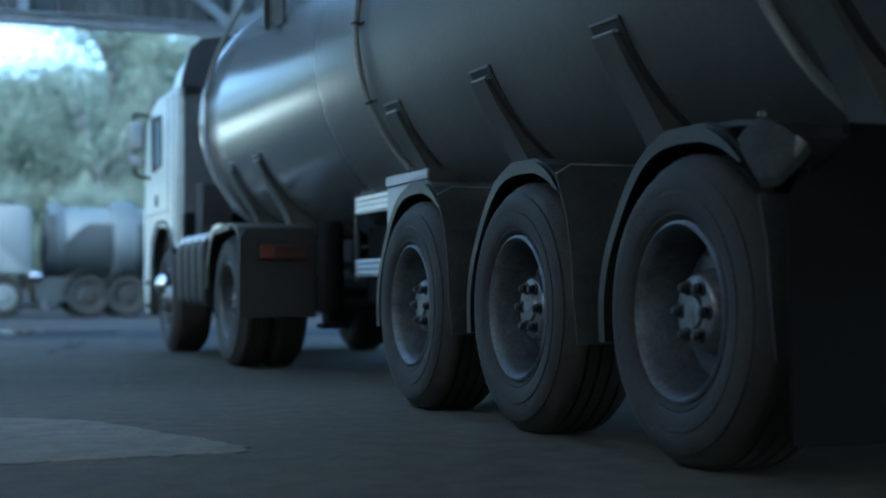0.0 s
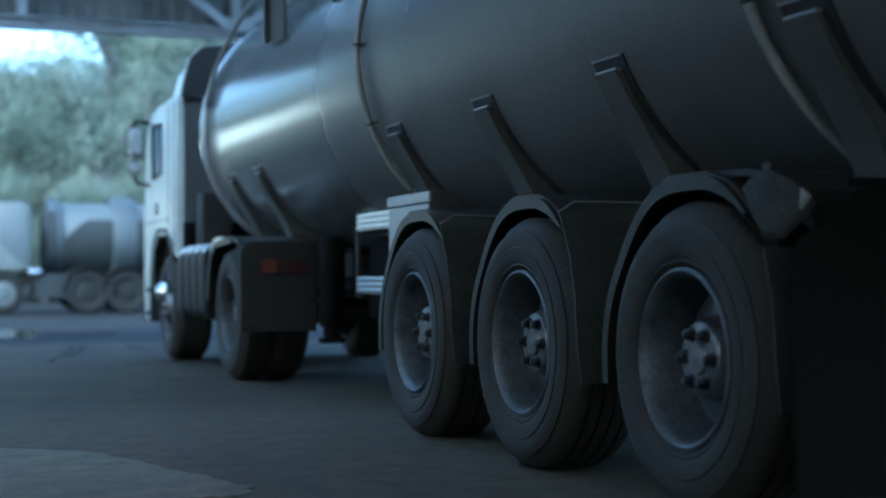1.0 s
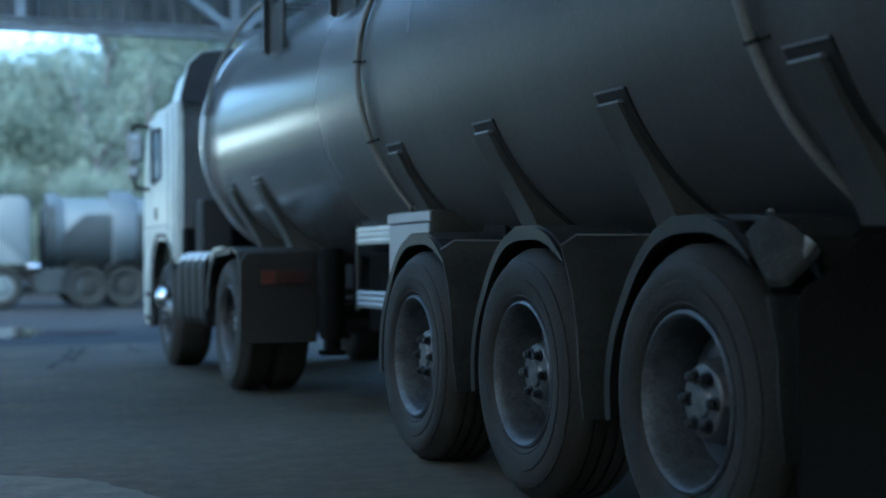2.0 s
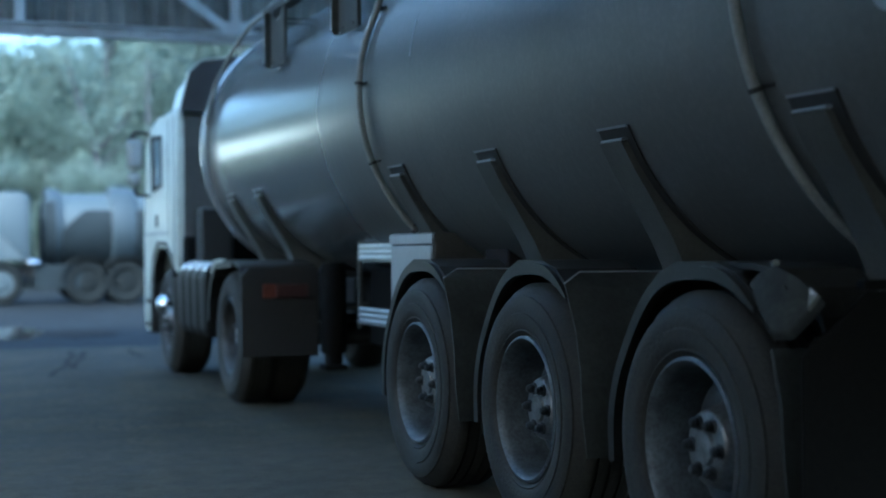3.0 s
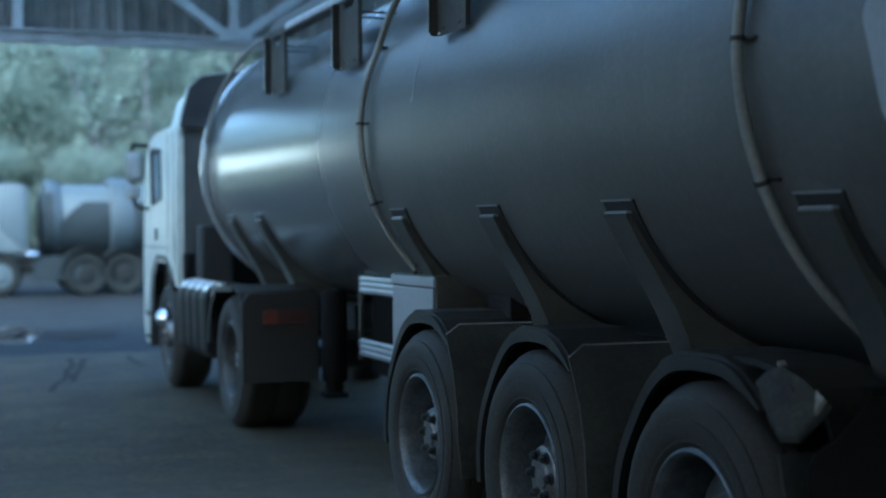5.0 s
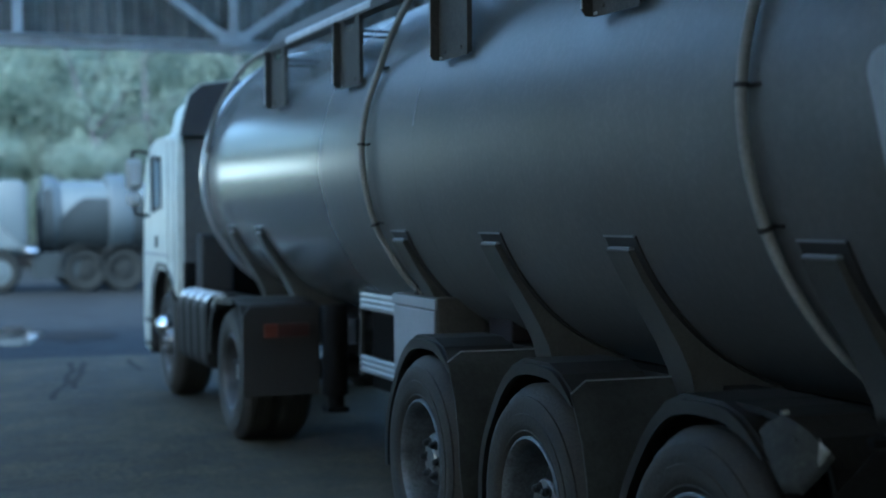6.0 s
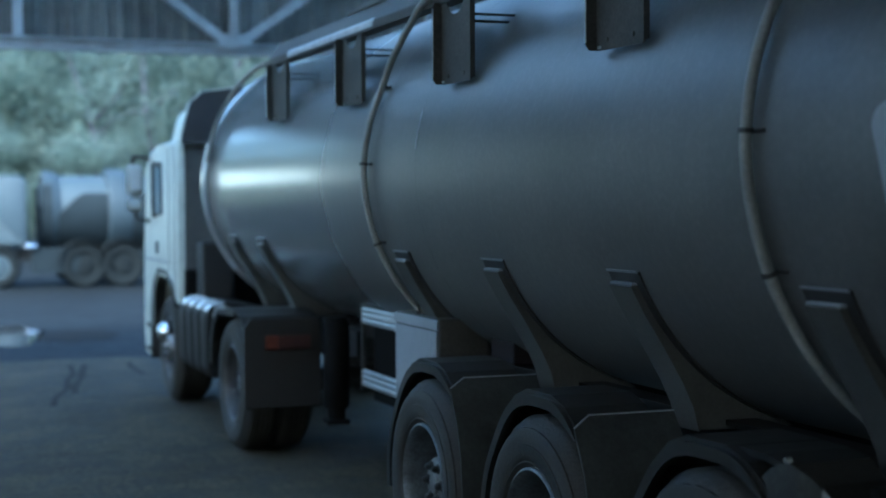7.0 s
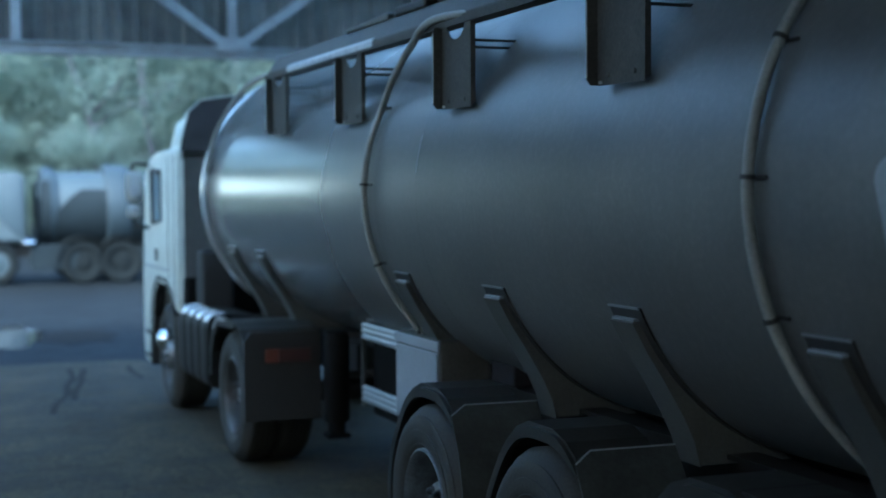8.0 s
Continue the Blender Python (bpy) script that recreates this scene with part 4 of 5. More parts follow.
# side box and guard rails
bm = box(B(), 2.62, 2.92, 7.78, 8.54, 0.74, 1.285, 0.012)
cab_box = part("tool_cabinet", bm, MAT_HANGER, trailer, "dark steel tool cabinet with a pale blue-grey front")
bm = box(B(), 2.605, 2.62, 7.785, 8.535, 1.22, 1.277, 0.004)
part("lid_flange", bm, MAT_BOX, cab_box)
bm = box(B(), 2.608, 2.62, 7.81, 8.51, 0.77, 1.21, 0.004)
part("cabinet_door", bm, MAT_BOX, cab_box)
for z in (1.165, 0.74):
    bm = B()
    for k in range(3):
        box(bm, 2.765, 2.79, 8.45, 9.70, z - 0.045 + k * 0.037, z - 0.045 + k * 0.037 + 0.03, 0.007)
    box(bm, 2.775, 2.79, 8.45, 9.70, z - 0.05, z + 0.065)
    part("guard_rail", bm, MAT_ALU, trailer, "ribbed aluminium side guard rail")
bm = box(B(), 2.765, 2.795, 9.69, 9.712, 0.66, 1.25, 0.004)
part("guard_post", bm, MAT_BRACKET, trailer)
part("guard_stay", tube(B(), [(2.79, 9.69, 1.2), (2.95, 9.69, 1.22)], 0.02, 8), MAT_BLACK, trailer)

# landing legs, and a black box put in for the shade between the beams
for x in (2.81, 4.14):
    leg = part("landing_leg", lathe(B(), [(0.44, 0.0), (0.44, 0.085), (0.46, 0.095), (1.06, 0.095), (1.1, 0.08), (1.1, 0.0)], (x, 10.46, 0), "z", 16), MAT_FLAP, trailer, "black steel landing leg, wound up", smooth=40)
    part("inner_leg", lathe(B(), [(0.36, 0.0), (0.36, 0.065), (0.44, 0.065), (0.44, 0.0)], (x, 10.46, 0), "z", 14), MAT_FLAP, leg, smooth=40)
    part("foot", box(B(), x - 0.085, x + 0.085, 10.38, 10.54, 0.32, 0.36, 0.012), MAT_FLAP, leg)
part("leg_brace", tube(B(), [(2.9, 10.46, 0.78), (4.05, 10.46, 0.78)], 0.03, 8), MAT_BLACK, trailer)
part("underbody_shade_box", box(B(), 3.04, 3.9, 8.7, 10.3, 0.5, 1.06, 0.02), MAT_FLAP, trailer, "black box added for the dark space between the chassis beams")
# near black box added so the gap under the tank looks dark
bm = box(B(), 2.86, 3.12, 7.3, 7.62, 1.07, 1.21, 0.01)
part("gap_box", bm, MAT_GAP, trailer, "near black box filling the dark gap under the tank")
for y in (8.12, 8.24):
    part("cabinet_latch", lathe(B(), [(1.28, 0.0), (1.28, 0.016), (1.295, 0.016), (1.297, 0.009), (1.335, 0.009), (1.34, 0.0)], (2.66, y, 0), "z", 10), MAT_BLACK, cab_box)

# ---- tractor ----
tractor = thing("tractor_unit", (TX, 13.0, 0), "white cab-over tractor unit coupled to the grey tank trailer", "truck")
CAB_X0, CAB_X1 = 2.28, 4.62
bm = B()
side = [(13.86, 0.98), (14.05, 1.0), (14.16, 1.16), (14.42, 1.27), (14.9, 1.28), (15.18, 1.12), (15.28, 0.86), (15.3, 0.36), (15.72, 0.36), (15.82, 0.6), (15.84, 1.3), (15.72, 1.75), (15.58, 2.3), (15.55, 2.39), (15.42, 2.47), (14.9, 2.52), (13.95, 2.55), (13.86, 2.5)]
prism(bm, side, "x", CAB_X0, CAB_X1, 0.05)
cabm = part("cab", bm, MAT_WHITE, tractor, "white painted sleeper cab", smooth=35)
# rear wall of the white cab, its shade put into a dark colour
bm = B()
prism(bm, [(13.852, 1.0), (13.852, 2.47), (13.84, 2.47), (13.84, 1.0)], "x", CAB_X0 + 0.07, CAB_X1 - 0.07)
part("cab_back", bm, MAT_CABSHADE, cabm, "cab rear wall, coloured dark for its shade")
# roof deflector, hollow behind
bm = B()
arch = [(2.30, 2.45), (2.31, 2.58), (2.345, 2.73), (2.385, 2.88), (2.50, 2.985), (2.8, 3.03), (3.45, 3.05), (4.1, 3.03), (4.40, 2.985), (4.515, 2.88), (4.555, 2.73), (4.59, 2.58), (4.6, 2.45)]
rows = []
for y, sc, dz in ((13.80, 1.0, 0.0), (14.05, 0.975, -0.02), (14.4, 0.92, -0.12), (14.8, 0.84, -0.30), (15.2, 0.78, -0.48)):
    rows.append([bm.verts.new((TX + (x - TX) * sc, y, max(2.4, z + dz * (z - 2.45) / 0.6 if z > 2.45 else z))) for x, z in arch])
rin = [bm.verts.new((TX + (x - TX) * 0.975, 13.80, 2.45 + (z - 2.45) * 0.965)) for x, z in arch]
rin2 = [bm.verts.new((TX + (x - TX) * 0.94, 14.7, 2.45 + (z - 2.45) * 0.8)) for x, z in arch]
for a, b in zip(rows, rows[1:]):
    for i in range(len(arch) - 1):
        bm.faces.new((a[i], a[i + 1], b[i + 1], b[i]))
for a, b in ((rows[0], rin), (rin, rin2)):
    for i in range(len(arch) - 1):
        bm.faces.new((a[i], a[i + 1], b[i + 1], b[i]))
part("roof_deflector", bm, MAT_WHITE, tractor, "white roof air deflector, hollow behind", smooth=40)
# flat dark plate closes the hollow and gives its shade
bm = B()
prism(bm, [(x + (0.012 if x < TX else -0.012), z - (0.012 if z > 2.46 else -0.05)) for x, z in arch], "y", 13.79, 13.82)
part("deflector_shade", bm, MAT_HOLLOWSHADE, tractor, "dark plate standing in for the deflector's shaded hollow")
# side window with a thick dark front frame
# grey panel behind the glass stands in for the shaded interior
part("interior_panel", prism(B(), [(14.68, 1.83), (15.12, 1.83), (15.15, 2.34), (14.70, 2.32)], "x", CAB_X0 - 0.003, CAB_X0 + 0.02), MAT_CABSHADE, cabm, "grey panel for the dim cab interior behind the glass")
bm = prism(B(), [(14.69, 1.845), (15.06, 1.845), (15.10, 2.33), (14.71, 2.31)], "x", CAB_X0 - 0.012, CAB_X0 - 0.006)
part("door_window", bm, MAT_GLASS, cabm, "cab side window with a sky reflection in its colour")
bm = B()
tube(bm, [(CAB_X0 - 0.003, 15.09, 1.80), (CAB_X0 - 0.003, 15.15, 2.34)], 0.03, 8)
tube(bm, [(CAB_X0 - 0.003, 15.06, 1.80), (CAB_X0 - 0.003, 15.10, 2.34)], 0.03, 8)
tube(bm, [(CAB_X0 - 0.003, 14.67, 1.86), (CAB_X0 - 0.003, 14.69, 2.3)], 0.010, 8)
tube(bm, [(CAB_X0 - 0.003, 15.09, 1.81), (CAB_X0 - 0.003, 14.67, 1.85)], 0.012, 8)
tube(bm, [(CAB_X0 - 0.003, 15.15, 2.34), (CAB_X0 - 0.003, 14.68, 2.315)], 0.026, 8)
part("window_seal", bm, MAT_BLACK, cabm)
bm = box(B(), CAB_X0 - 0.012, CAB_X0 + 0.01, 14.92, 15.02, 1.44, 1.56, 0.008)
part("door_handle", bm, MAT_BLACK, cabm)
bm = box(B(), CAB_X0 - 0.005, CAB_X0 + 0.01, 14.3, 14.306, 1.3, 2.46)
part("door_seam", bm, MAT_BLACK, cabm)
arch_line = [(14.03, 0.97), (14.14, 1.17), (14.41, 1.285), (14.91, 1.295), (15.195, 1.13), (15.295, 0.87), (15.315, 0.36)]
part("wheel_arch", strip(B(), arch_line, "x", CAB_X0 - 0.012, CAB_X0 + 0.12, 0.035), MAT_BLACK, cabm, "black plastic wheel arch edging")
part("corner_seam", box(B(), CAB_X0 - 0.004, CAB_X0 + 0.01, 13.99, 14.005, 1.05, 2.46), MAT_BLACK, cabm)
part("door_trim", box(B(), CAB_X0 - 0.006, CAB_X0 + 0.01, 14.34, 15.7, 1.36, 1.385, 0.003), MAT_BOX, cabm)
# mirror
mir = part("mirror_housing", box(B(), 2.03, 2.21, 15.28, 15.38, 2.02, 2.345, 0.06), MAT_MIRROR, tractor, "grey mirror housing on black arms", smooth=50)
part("mirror_glass", box(B(), 2.07, 2.172, 15.272, 15.284, 2.075, 2.295, 0.004), MAT_MIRRORGLASS, mir, "rear view mirror glass")
part("wide_mirror", box(B(), 2.04, 2.185, 15.28, 15.38, 1.855, 2.005, 0.055), MAT_MIRROR, mir, smooth=50)
part("wide_mirror_glass", box(B(), 2.072, 2.152, 15.272, 15.284, 1.89, 1.97, 0.004), MAT_MIRRORGLASS, mir, "small wide angle mirror glass")
bm = B()
tube(bm, smooth_line([(2.3, 15.42, 2.395), (2.24, 15.4, 2.41), (2.14, 15.37, 2.415), (2.105, 15.36, 2.40), (2.1, 15.35, 2.30)], 4), 0.02, 8)
tube(bm, smooth_line([(2.3, 15.42, 1.76), (2.22, 15.4, 1.77), (2.14, 15.37, 1.785), (2.115, 15.35, 1.88)], 4), 0.018, 8)
tube(bm, [(2.115, 15.36, 1.83), (2.115, 15.36, 2.40)], 0.014, 8)
part("mirror_arm", bm, MAT_BLACK, mir, smooth=60)
# cab steps and lamp
for z in (0.42, 0.66):
    part("cab_step", box(B(), CAB_X0 - 0.01, CAB_X0 + 0.2, 15.32, 15.62, z, z + 0.05, 0.01), MAT_BLACK, tractor)
bm = lathe(B(), [(0.06, 0.0), (0.06, 0.11), (0.0, 0.115), (-0.04, 0.10), (-0.075, 0.065), (-0.09, 0.025), (-0.092, 0.0)], (2.33, 14.80, 0.66), "x", 24)
part("chrome_cap", bm, MAT_CHROME, tractor, "bright chrome cap", smooth=50)
# tractor chassis
for x in (3.05, 3.85):
    part("chassis_rail", box(B(), x - 0.04, x + 0.04, 10.6, 15.4, 0.72, 0.98, 0.008), MAT_BLACK, tractor)
part("fifth_wheel", box(B(), 3.0, 3.9, 11.1, 12.0, 0.98, 1.03, 0.01), MAT_BLACK, tractor)
part("engine_block", box(B(), 2.75, 4.15, 13.9, 15.2, 0.6, 1.25, 0.05), MAT_BLACK, tractor)
part("air_filter", box(B(), 2.42, 2.72, 13.42, 13.7, 1.02, 1.59, 0.03), MAT_BLACK, tractor, "dark air filter box behind the cab")
part("equipment_box", box(B(), 2.33, 3.3, 13.68, 13.83, 0.98, 1.325, 0.02), MAT_FLAP, tractor, "black equipment box behind the cab")
# ribbed tank cover between the axles
for k in range(4):
    y0 = 12.40 + k * 0.325
    bm = B()
    prism(bm, [(2.30, 0.46), (2.26, 0.52), (2.25, 0.98), (2.275, 1.05), (2.33, 1.085), (2.42, 1.09), (2.75, 1.06), (2.75, 0.46)], "y", y0, y0 + 0.30, 0.03)
    part("tank_cover", bm, MAT_COVER, tractor, "ribbed dark tank cover", smooth=40)
# pale strips painted in as the glints along the cover tops
for k in range(4):
    y0 = 12.44 + k * 0.325
    bm = prism(B(), [(2.262, 1.02), (2.268, 1.05), (2.30, 1.078), (2.34, 1.095), (2.42, 1.102), (2.42, 1.08), (2.35, 1.07)], "y", y0, y0 + 0.2, 0.006)
    part("cover_glint", bm, MAT_GLINT, tractor, "pale strip standing in for the glint on the cover", smooth=40)
wheel(tractor, 2.285, 11.57, -1, dual=True)
wheel(tractor, 4.665, 11.57, 1, dual=True)
wheel(tractor, 2.35, 14.72, -1, front=True)
wheel(tractor, 4.55, 14.72, 1, front=True)
part("drive_axle", tube(B(), [(2.5, 11.57, WHEEL_Z), (4.4, 11.57, WHEEL_Z)], 0.09, 14), MAT_BLACK, tractor, smooth=50)
part("steer_axle", tube(B(), [(2.5, 14.72, WHEEL_Z), (4.4, 14.72, WHEEL_Z)], 0.06, 14), MAT_BLACK, tractor, smooth=50)
for x0, x1 in ((2.235, 2.83), (4.715, 4.115)):
    bm = B()
    y = 11.57
    strip(bm, [(y + 0.62, 0.62), (y + 0.60, 0.82), (y + 0.48, 1.0), (y + 0.3, 1.10), (y - 0.3, 1.12), (y - 0.52, 1.08), (y - 0.60, 0.98)], "x", x0, x1, -0.02)
    strip(bm, [(y + 0.62, 0.62), (y + 0.60, 0.82), (y + 0.48, 1.0), (y + 0.3, 1.10), (y - 0.3, 1.12)], "x", x0 - 0.005, x0 + (0.03 if x1 > x0 else -0.03), -0.05)
    # bright strip added where the guard's lip catches light from above
    if x1 > x0:
        part("guard_glint", strip(B(), [(y + 0.46, 1.03), (y + 0.3, 1.118), (y + 0.02, 1.13)], "x", x0 - 0.012, x0 + 0.02, -0.03), MAT_ALU, tractor, "bright strip for the lit lip of the mudguard")
    g = part("rear_mudguard", bm, MAT_GUARD, tractor, "black plastic rear mudguard")
    bm = B()
    prism(bm, [(x0, 0.39), (x0, 1.0), (x0 + (0.05 if x1 > x0 else -0.05), 1.07), (x1, 1.07), (x1, 0.39)], "y", y - 0.63, y - 0.60, 0.006)
    part("rear_flap", bm, MAT_BLACK, g, "black rear mud flap")
    if x1 > x0:
        part("indicator_lens", box(B(), 2.395, 2.497, y - 0.655, y - 0.632, 0.835, 0.94, 0.006), MAT_ORANGE, g, "orange indicator lens")
        part("tail_lens", box(B(), 2.50, 2.745, y - 0.652, y - 0.632, 0.837, 0.938, 0.006), MAT_RED, g, "dull red tail lamp lens")

# ---- far tanker, parked across the yard ----
def far_tanker(x, y, tank_mat):
    th = thing("tanker_truck", (x, y, 0), "white tanker truck with hooped tank parked across the yard", "truck")
    bm = B()
    prism(bm, [(x + 0.66, 0.95), (x + 0.6, 0.95), (x + 0.45, 1.1), (x - 0.45, 1.1), (x - 0.6, 0.5), (x - 1.2, 0.5), (x - 1.25, 1.4), (x - 0.95, 2.55), (x - 0.5, 2.6), (x + 0.45, 2.62), (x + 0.66, 2.5)], "y", y - 0.05, y + 2.35, 0.06)
    part("cab", bm, MAT_FARPALE, th, "white cab, coloured dark and bluish for shade and haze", smooth=35)
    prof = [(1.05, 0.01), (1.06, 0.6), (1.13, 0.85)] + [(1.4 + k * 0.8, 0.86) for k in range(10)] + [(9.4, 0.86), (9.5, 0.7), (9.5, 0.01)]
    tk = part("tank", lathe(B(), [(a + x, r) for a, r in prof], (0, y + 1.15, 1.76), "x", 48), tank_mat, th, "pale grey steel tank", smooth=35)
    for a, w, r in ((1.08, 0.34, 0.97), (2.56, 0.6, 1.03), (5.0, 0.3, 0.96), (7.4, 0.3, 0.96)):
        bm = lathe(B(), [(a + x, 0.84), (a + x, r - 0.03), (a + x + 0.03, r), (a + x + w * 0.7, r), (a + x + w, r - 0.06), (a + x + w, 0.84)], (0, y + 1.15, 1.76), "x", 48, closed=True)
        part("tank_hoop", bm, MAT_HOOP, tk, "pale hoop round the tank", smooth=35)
    for a in (0.0, 1.95, 2.85, 6.6, 7.9):
        for s, yy in ((-1, y), (1, y + 2.3)):
            bm = B()
            lathe(bm, [(0, 0.29), (-0.03, 0.34), (-0.03, 0.45), (0.02, 0.5), (0.3, 0.5), (0.3, 0.29)], (x + a, yy if s < 0 else yy - 0.3, 0.5), "y", 32, closed=True)
            t = part("tyre", bm, MAT_FARBLACK, th, smooth=35)
            bm = lathe(B(), [(0.02, 0.29), (0.03, 0.2), (-0.02, 0.14), (-0.02, 0.01), (0.2, 0.01), (0.2, 0.29)], (x + a, yy if s < 0 else yy - 0.3, 0.5), "y", 28)
            part("rim", bm, MAT_FARPALE if a < 1 else MAT_FARBLACK, t, smooth=35)
    part("chassis_rail", box(B(), x + 0.2, x + 9.3, y + 0.4, y + 0.6, 0.65, 0.9), MAT_BLACK, th)
    for x0, x1 in ((x + 0.75, x + 1.85), (x + 3.25, x + 6.0)):
        part("side_panel", box(B(), x0, x1, y + 0.0, y + 0.06, 0.36, 0.93, 0.02), MAT_FARDARK, th, "dark blue grey side guard panel")
    for c in (1.95, 2.85):
        arch = [(x + c + 0.62 * math.cos(radians(a)), 0.5 + 0.62 * math.sin(radians(a))) for a in range(0, 181, 15)]
        part("mudguard", strip(B(), arch, "y", y - 0.08, y + 0.6, -0.03), MAT_FARBLACK, th, "dark wheel arch", smooth=40)
    part("rear_flap", box(B(), x + 3.42, x + 3.46, y - 0.05, y + 0.6, 0.25, 1.0), MAT_FARDARK, th)
    # lower half darkened for shade, with its front upper corner cut at a slant
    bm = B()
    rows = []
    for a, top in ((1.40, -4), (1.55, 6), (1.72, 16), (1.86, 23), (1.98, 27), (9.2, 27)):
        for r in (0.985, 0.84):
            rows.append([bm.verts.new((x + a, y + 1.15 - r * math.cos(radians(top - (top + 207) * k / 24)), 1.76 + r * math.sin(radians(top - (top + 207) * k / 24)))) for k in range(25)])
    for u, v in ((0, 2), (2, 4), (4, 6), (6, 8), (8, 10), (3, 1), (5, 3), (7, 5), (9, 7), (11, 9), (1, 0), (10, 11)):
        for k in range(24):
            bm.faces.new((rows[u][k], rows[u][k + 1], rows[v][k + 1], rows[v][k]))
    part("shaded_lower", bm, MAT_FARDARK, tk, "lower half of the tank, darkened for shade", smooth=40)
    # dark ring puts the shade of the tank's front end into colour
    collar = [(y + 1.15 + 0.978 * math.cos(radians(a)), 1.76 + 0.978 * math.sin(radians(a))) for a in range(138, 403, 8)]
    inner = [(y + 1.15 + 0.84 * math.cos(radians(a)), 1.76 + 0.84 * math.sin(radians(a))) for a in range(402, 137, -8)]
    part("shaded_front", prism(B(), collar + inner, "x", x + 1.02, x + 1.26), MAT_FARDARK, tk, "dark ring for the shaded front end of the tank", smooth=40)
    bm = lathe(B(), [(0.6, 0.0), (0.6, 0.06), (0.62, 0.08), (0.82, 0.08), (0.85, 0.06), (0.85, 0.0)], (x, y - 0.04, 0.97), "x", 24)
    part("air_bottle", bm, MAT_CHROME, th, "bright metal air bottle", smooth=40)
    return th


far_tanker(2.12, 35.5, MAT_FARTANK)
# added white wall and base, out of view, reflected as the tank's highlight
bm = prism(B(), [(-1.4, 37.5), (-7.5, 43.3), (-7.3, 43.5), (-1.2, 37.7)], "z", 2.2, 3.9)
tagged(part("wall_reflector", bm, MAT_REFLECT_WHITE), "unseen white wall added for the tank's highlight", "wall", kind="structure")
bm = prism(B(), [(-1.4, 37.44), (-7.53, 43.27), (-7.27, 43.53), (-1.17, 37.7)], "z", 0, 2.2)
tagged(part("wall_reflector_base", bm, MAT_REFLECT_BASE), "unseen grey base under the added white wall", "wall", kind="structure")

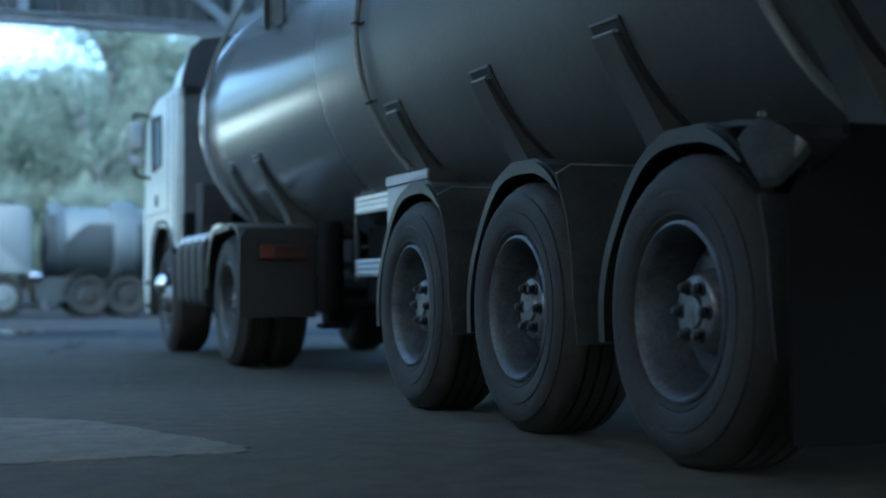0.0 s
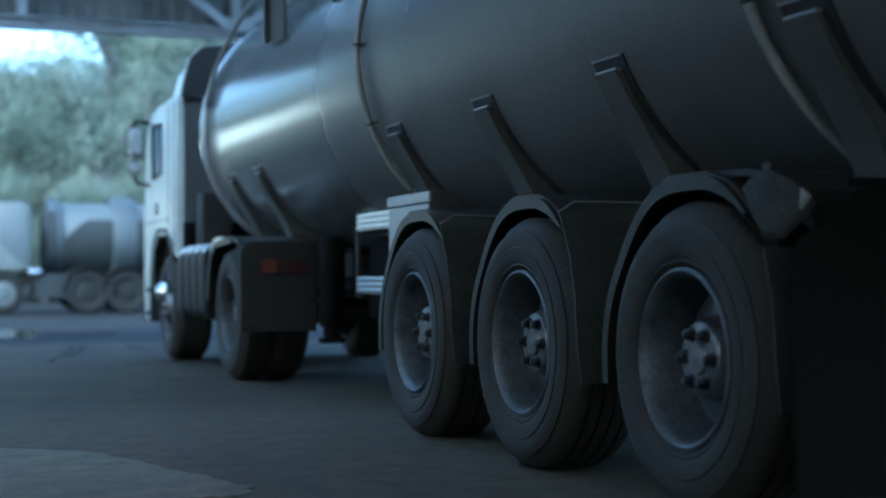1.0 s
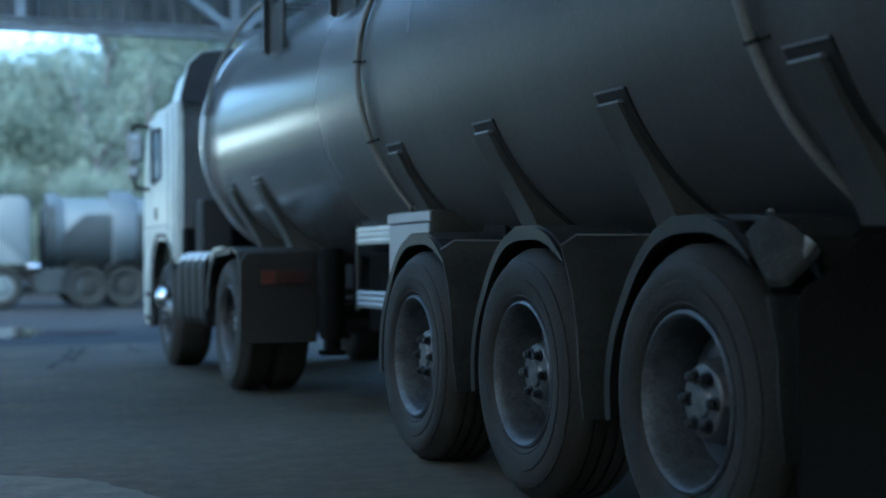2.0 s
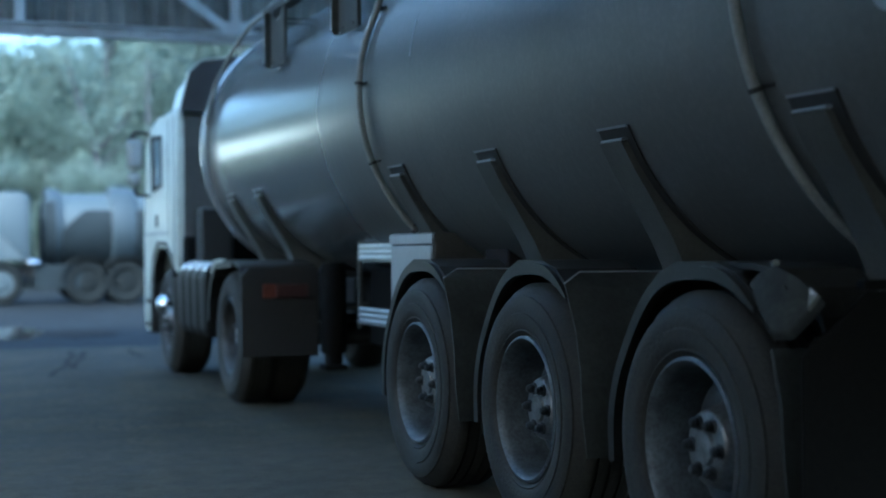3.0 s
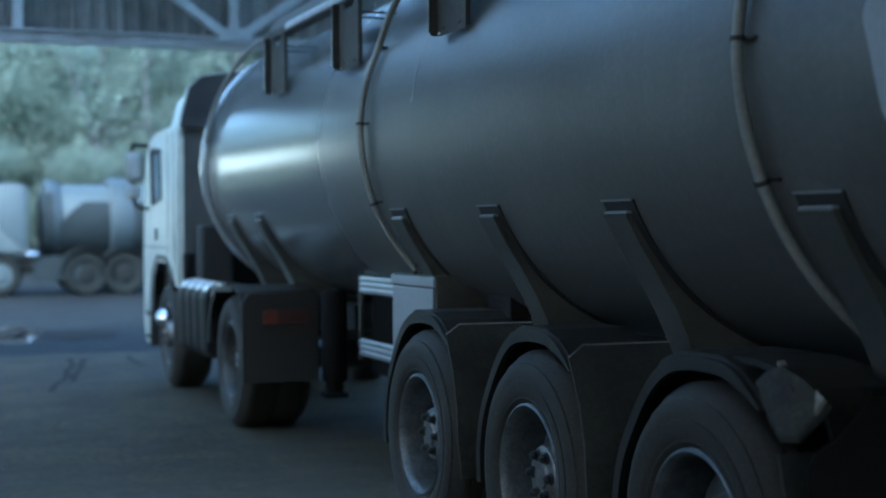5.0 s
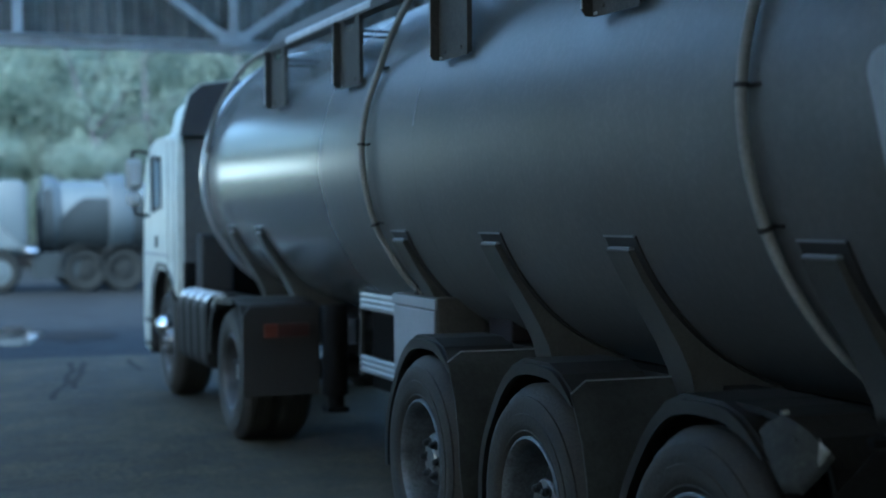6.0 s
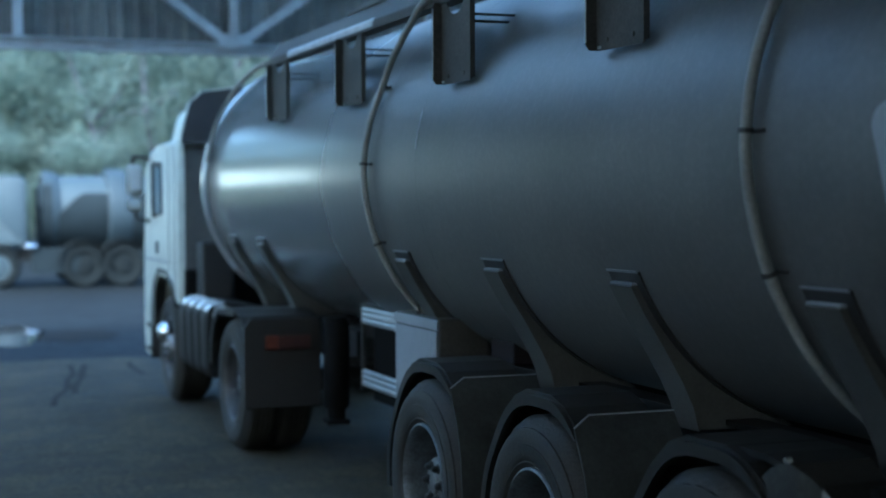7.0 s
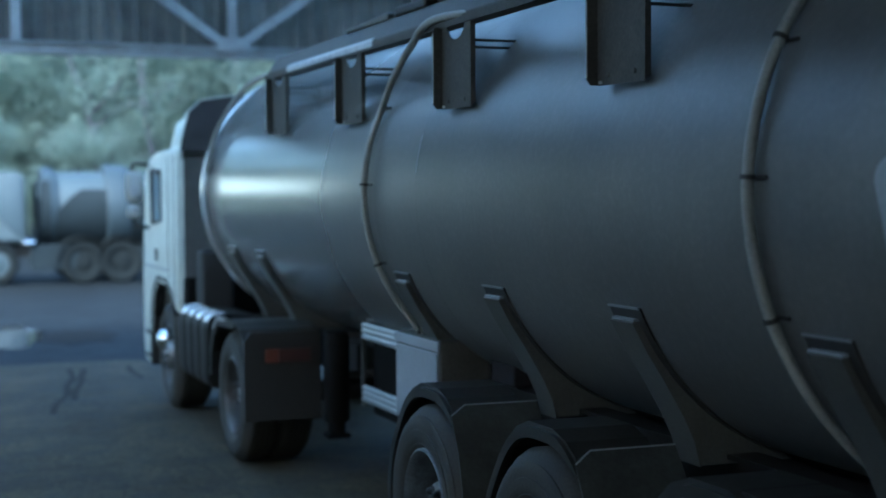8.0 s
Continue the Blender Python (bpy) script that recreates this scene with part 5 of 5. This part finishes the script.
# ---- trees ----
def tree_mesh(seed, h, r, lean=0.0, limbs=16, leaves=130, stout=0.022):
    """Trunk with limbs, and a crown of small leaf clumps."""
    random.seed(seed)
    bm = B()
    tips = []
    tr = smooth_line([(0, 0, 0), (lean * 0.32 + random.uniform(-0.2, 0.2), random.uniform(-0.2, 0.2), h * 0.3), (lean * 0.7 + random.uniform(-0.5, 0.5), random.uniform(-0.5, 0.5), h * 0.6), (lean + random.uniform(-0.6, 0.6), random.uniform(-0.6, 0.6), h * 0.92)], 5)

    def limb(line, r0, r1):
        n = 7
        rings = []
        for i, p in enumerate(line):
            q = Vector(p)
            d = (Vector(line[min(i + 1, len(line) - 1)]) - Vector(line[max(i - 1, 0)])).normalized()
            u = d.cross(Vector((0.3, 0.9, 0.1))).normalized()
            v = d.cross(u)
            rr = r0 + (r1 - r0) * i / (len(line) - 1)
            rings.append([bm.verts.new(q + rr * (math.cos(6.283 * k / n) * u + math.sin(6.283 * k / n) * v)) for k in range(n)])
        for a, b in zip(rings, rings[1:]):
            for k in range(n):
                bm.faces.new((a[k], a[(k + 1) % n], b[(k + 1) % n], b[k]))
    limb(tr, h * stout, h * 0.005)
    for i in range(limbs):
        s = random.uniform(0.22, 0.9)
        p = tr[int(s * (len(tr) - 1))]
        a = random.uniform(0, 6.283)
        reach = r * (1.1 - 0.6 * abs(s - 0.4)) * random.uniform(0.6, 1.0)
        e = p + Vector((math.cos(a) * reach, math.sin(a) * reach, h * random.uniform(0.05, 0.22)))
        m = (p + e) / 2 + Vector((random.uniform(-0.3, 0.3), random.uniform(-0.3, 0.3), random.uniform(-0.1, 0.4)))
        limb(smooth_line([p, m, e], 4), h * stout * 0.6, h * 0.003)
        tips += [p.lerp(e, t) for t in (0.45, 0.6, 0.75, 0.9, 1.0)] + [m]
    tips += [Vector(tr[-1]), Vector(tr[-2]), Vector(tr[-3])]
    trunk = bm
    vs, fs = [], []
    for t in tips:
        cr = r * random.uniform(0.24, 0.46)
        for k in range(leaves):
            d = Vector((random.gauss(0, 1), random.gauss(0, 1), random.gauss(0, 0.9))).normalized()
            c = t + d * cr * random.uniform(0.1, 1.2)
            u = Vector((random.gauss(0, 1), random.gauss(0, 1), random.gauss(0, 1))).normalized()
            v = u.orthogonal().normalized()
            s = random.uniform(0.06, 0.15)
            i = len(vs)
            vs += [c - u * s, c + v * s * 0.5, c + u * s, c - v * s * 0.5]
            fs.append((i, i + 1, i + 2, i + 3))
    me = bpy.data.meshes.new("crown")
    me.from_pydata([tuple(v) for v in vs], [], fs)
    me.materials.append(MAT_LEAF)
    return trunk, me


def tree(seed, x, y, h, r, **shape):
    th = thing("tree", (0, 0, 0), "broad leafy green tree beyond the yard", "tree", "trees beyond the yard")
    bm, me = tree_mesh(seed, h, r, **shape)
    part("trunk", bm, MAT_BARK, th, smooth=50)
    c = new("crown", me)
    attach(c, th)
    th.location = (x, y, 0)
    return th


KINDS = ((11, 11.5, 3.6), (12, 13.5, 4.0), (13, 8.5, 3.4))
kinds = [tree(11, 9.6, 62.0, 11.5, 3.6), tree(12, 13.2, 65.0, 13.5, 4.0), tree(13, 3.0, 60.0, 8.5, 3.4)]
random.seed(21)
for i in range(44):
    x = -3 + (i % 22) * 1.9 + random.uniform(-0.8, 0.8)
    y = (64 if i < 22 else 72) + random.uniform(-3, 5)
    tall = (9.8 if x < 7.2 * y / 62 else 13.0) * random.uniform(0.88, 1.12)
    h = tall / (1.08 * KINDS[i % 3][1])
    copy_thing(kinds[i % 3], pose(x, y, 0, 0, 0, random.uniform(0, 360)) @ Matrix.Diagonal((h * 1.1, h * 1.1, h, 1)))
# unseen trees added at left to block low sky in the tank's reflection
for i in range(14):
    h = random.uniform(0.75, 1.0)
    copy_thing(kinds[i % 3], pose(-5 - i * 1.9 + random.uniform(-0.8, 0.8), 50 + random.uniform(-3, 6), 0, 0, 0, random.uniform(0, 360)) @ Matrix.Diagonal((h, h, h, 1)))
# two open trees with bare leaning limbs, and low bushes at the wood's edge
tree(31, 8.4, 56.5, 9.2, 2.6, lean=-2.2, limbs=9, leaves=34, stout=0.02)
tree(32, 9.9, 57.0, 9.6, 2.4, lean=-0.9, limbs=8, leaves=30, stout=0.016)
for i in range(13):
    h = random.uniform(0.3, 0.4)
    copy_thing(kinds[i % 3], pose(-1.5 + i * 1.25 + random.uniform(-0.5, 0.5), 55 + random.uniform(-1.5, 1.5), 0, 0, 0, random.uniform(0, 360)) @ Matrix.Diagonal((h * 1.25, h * 1.25, h, 1)))
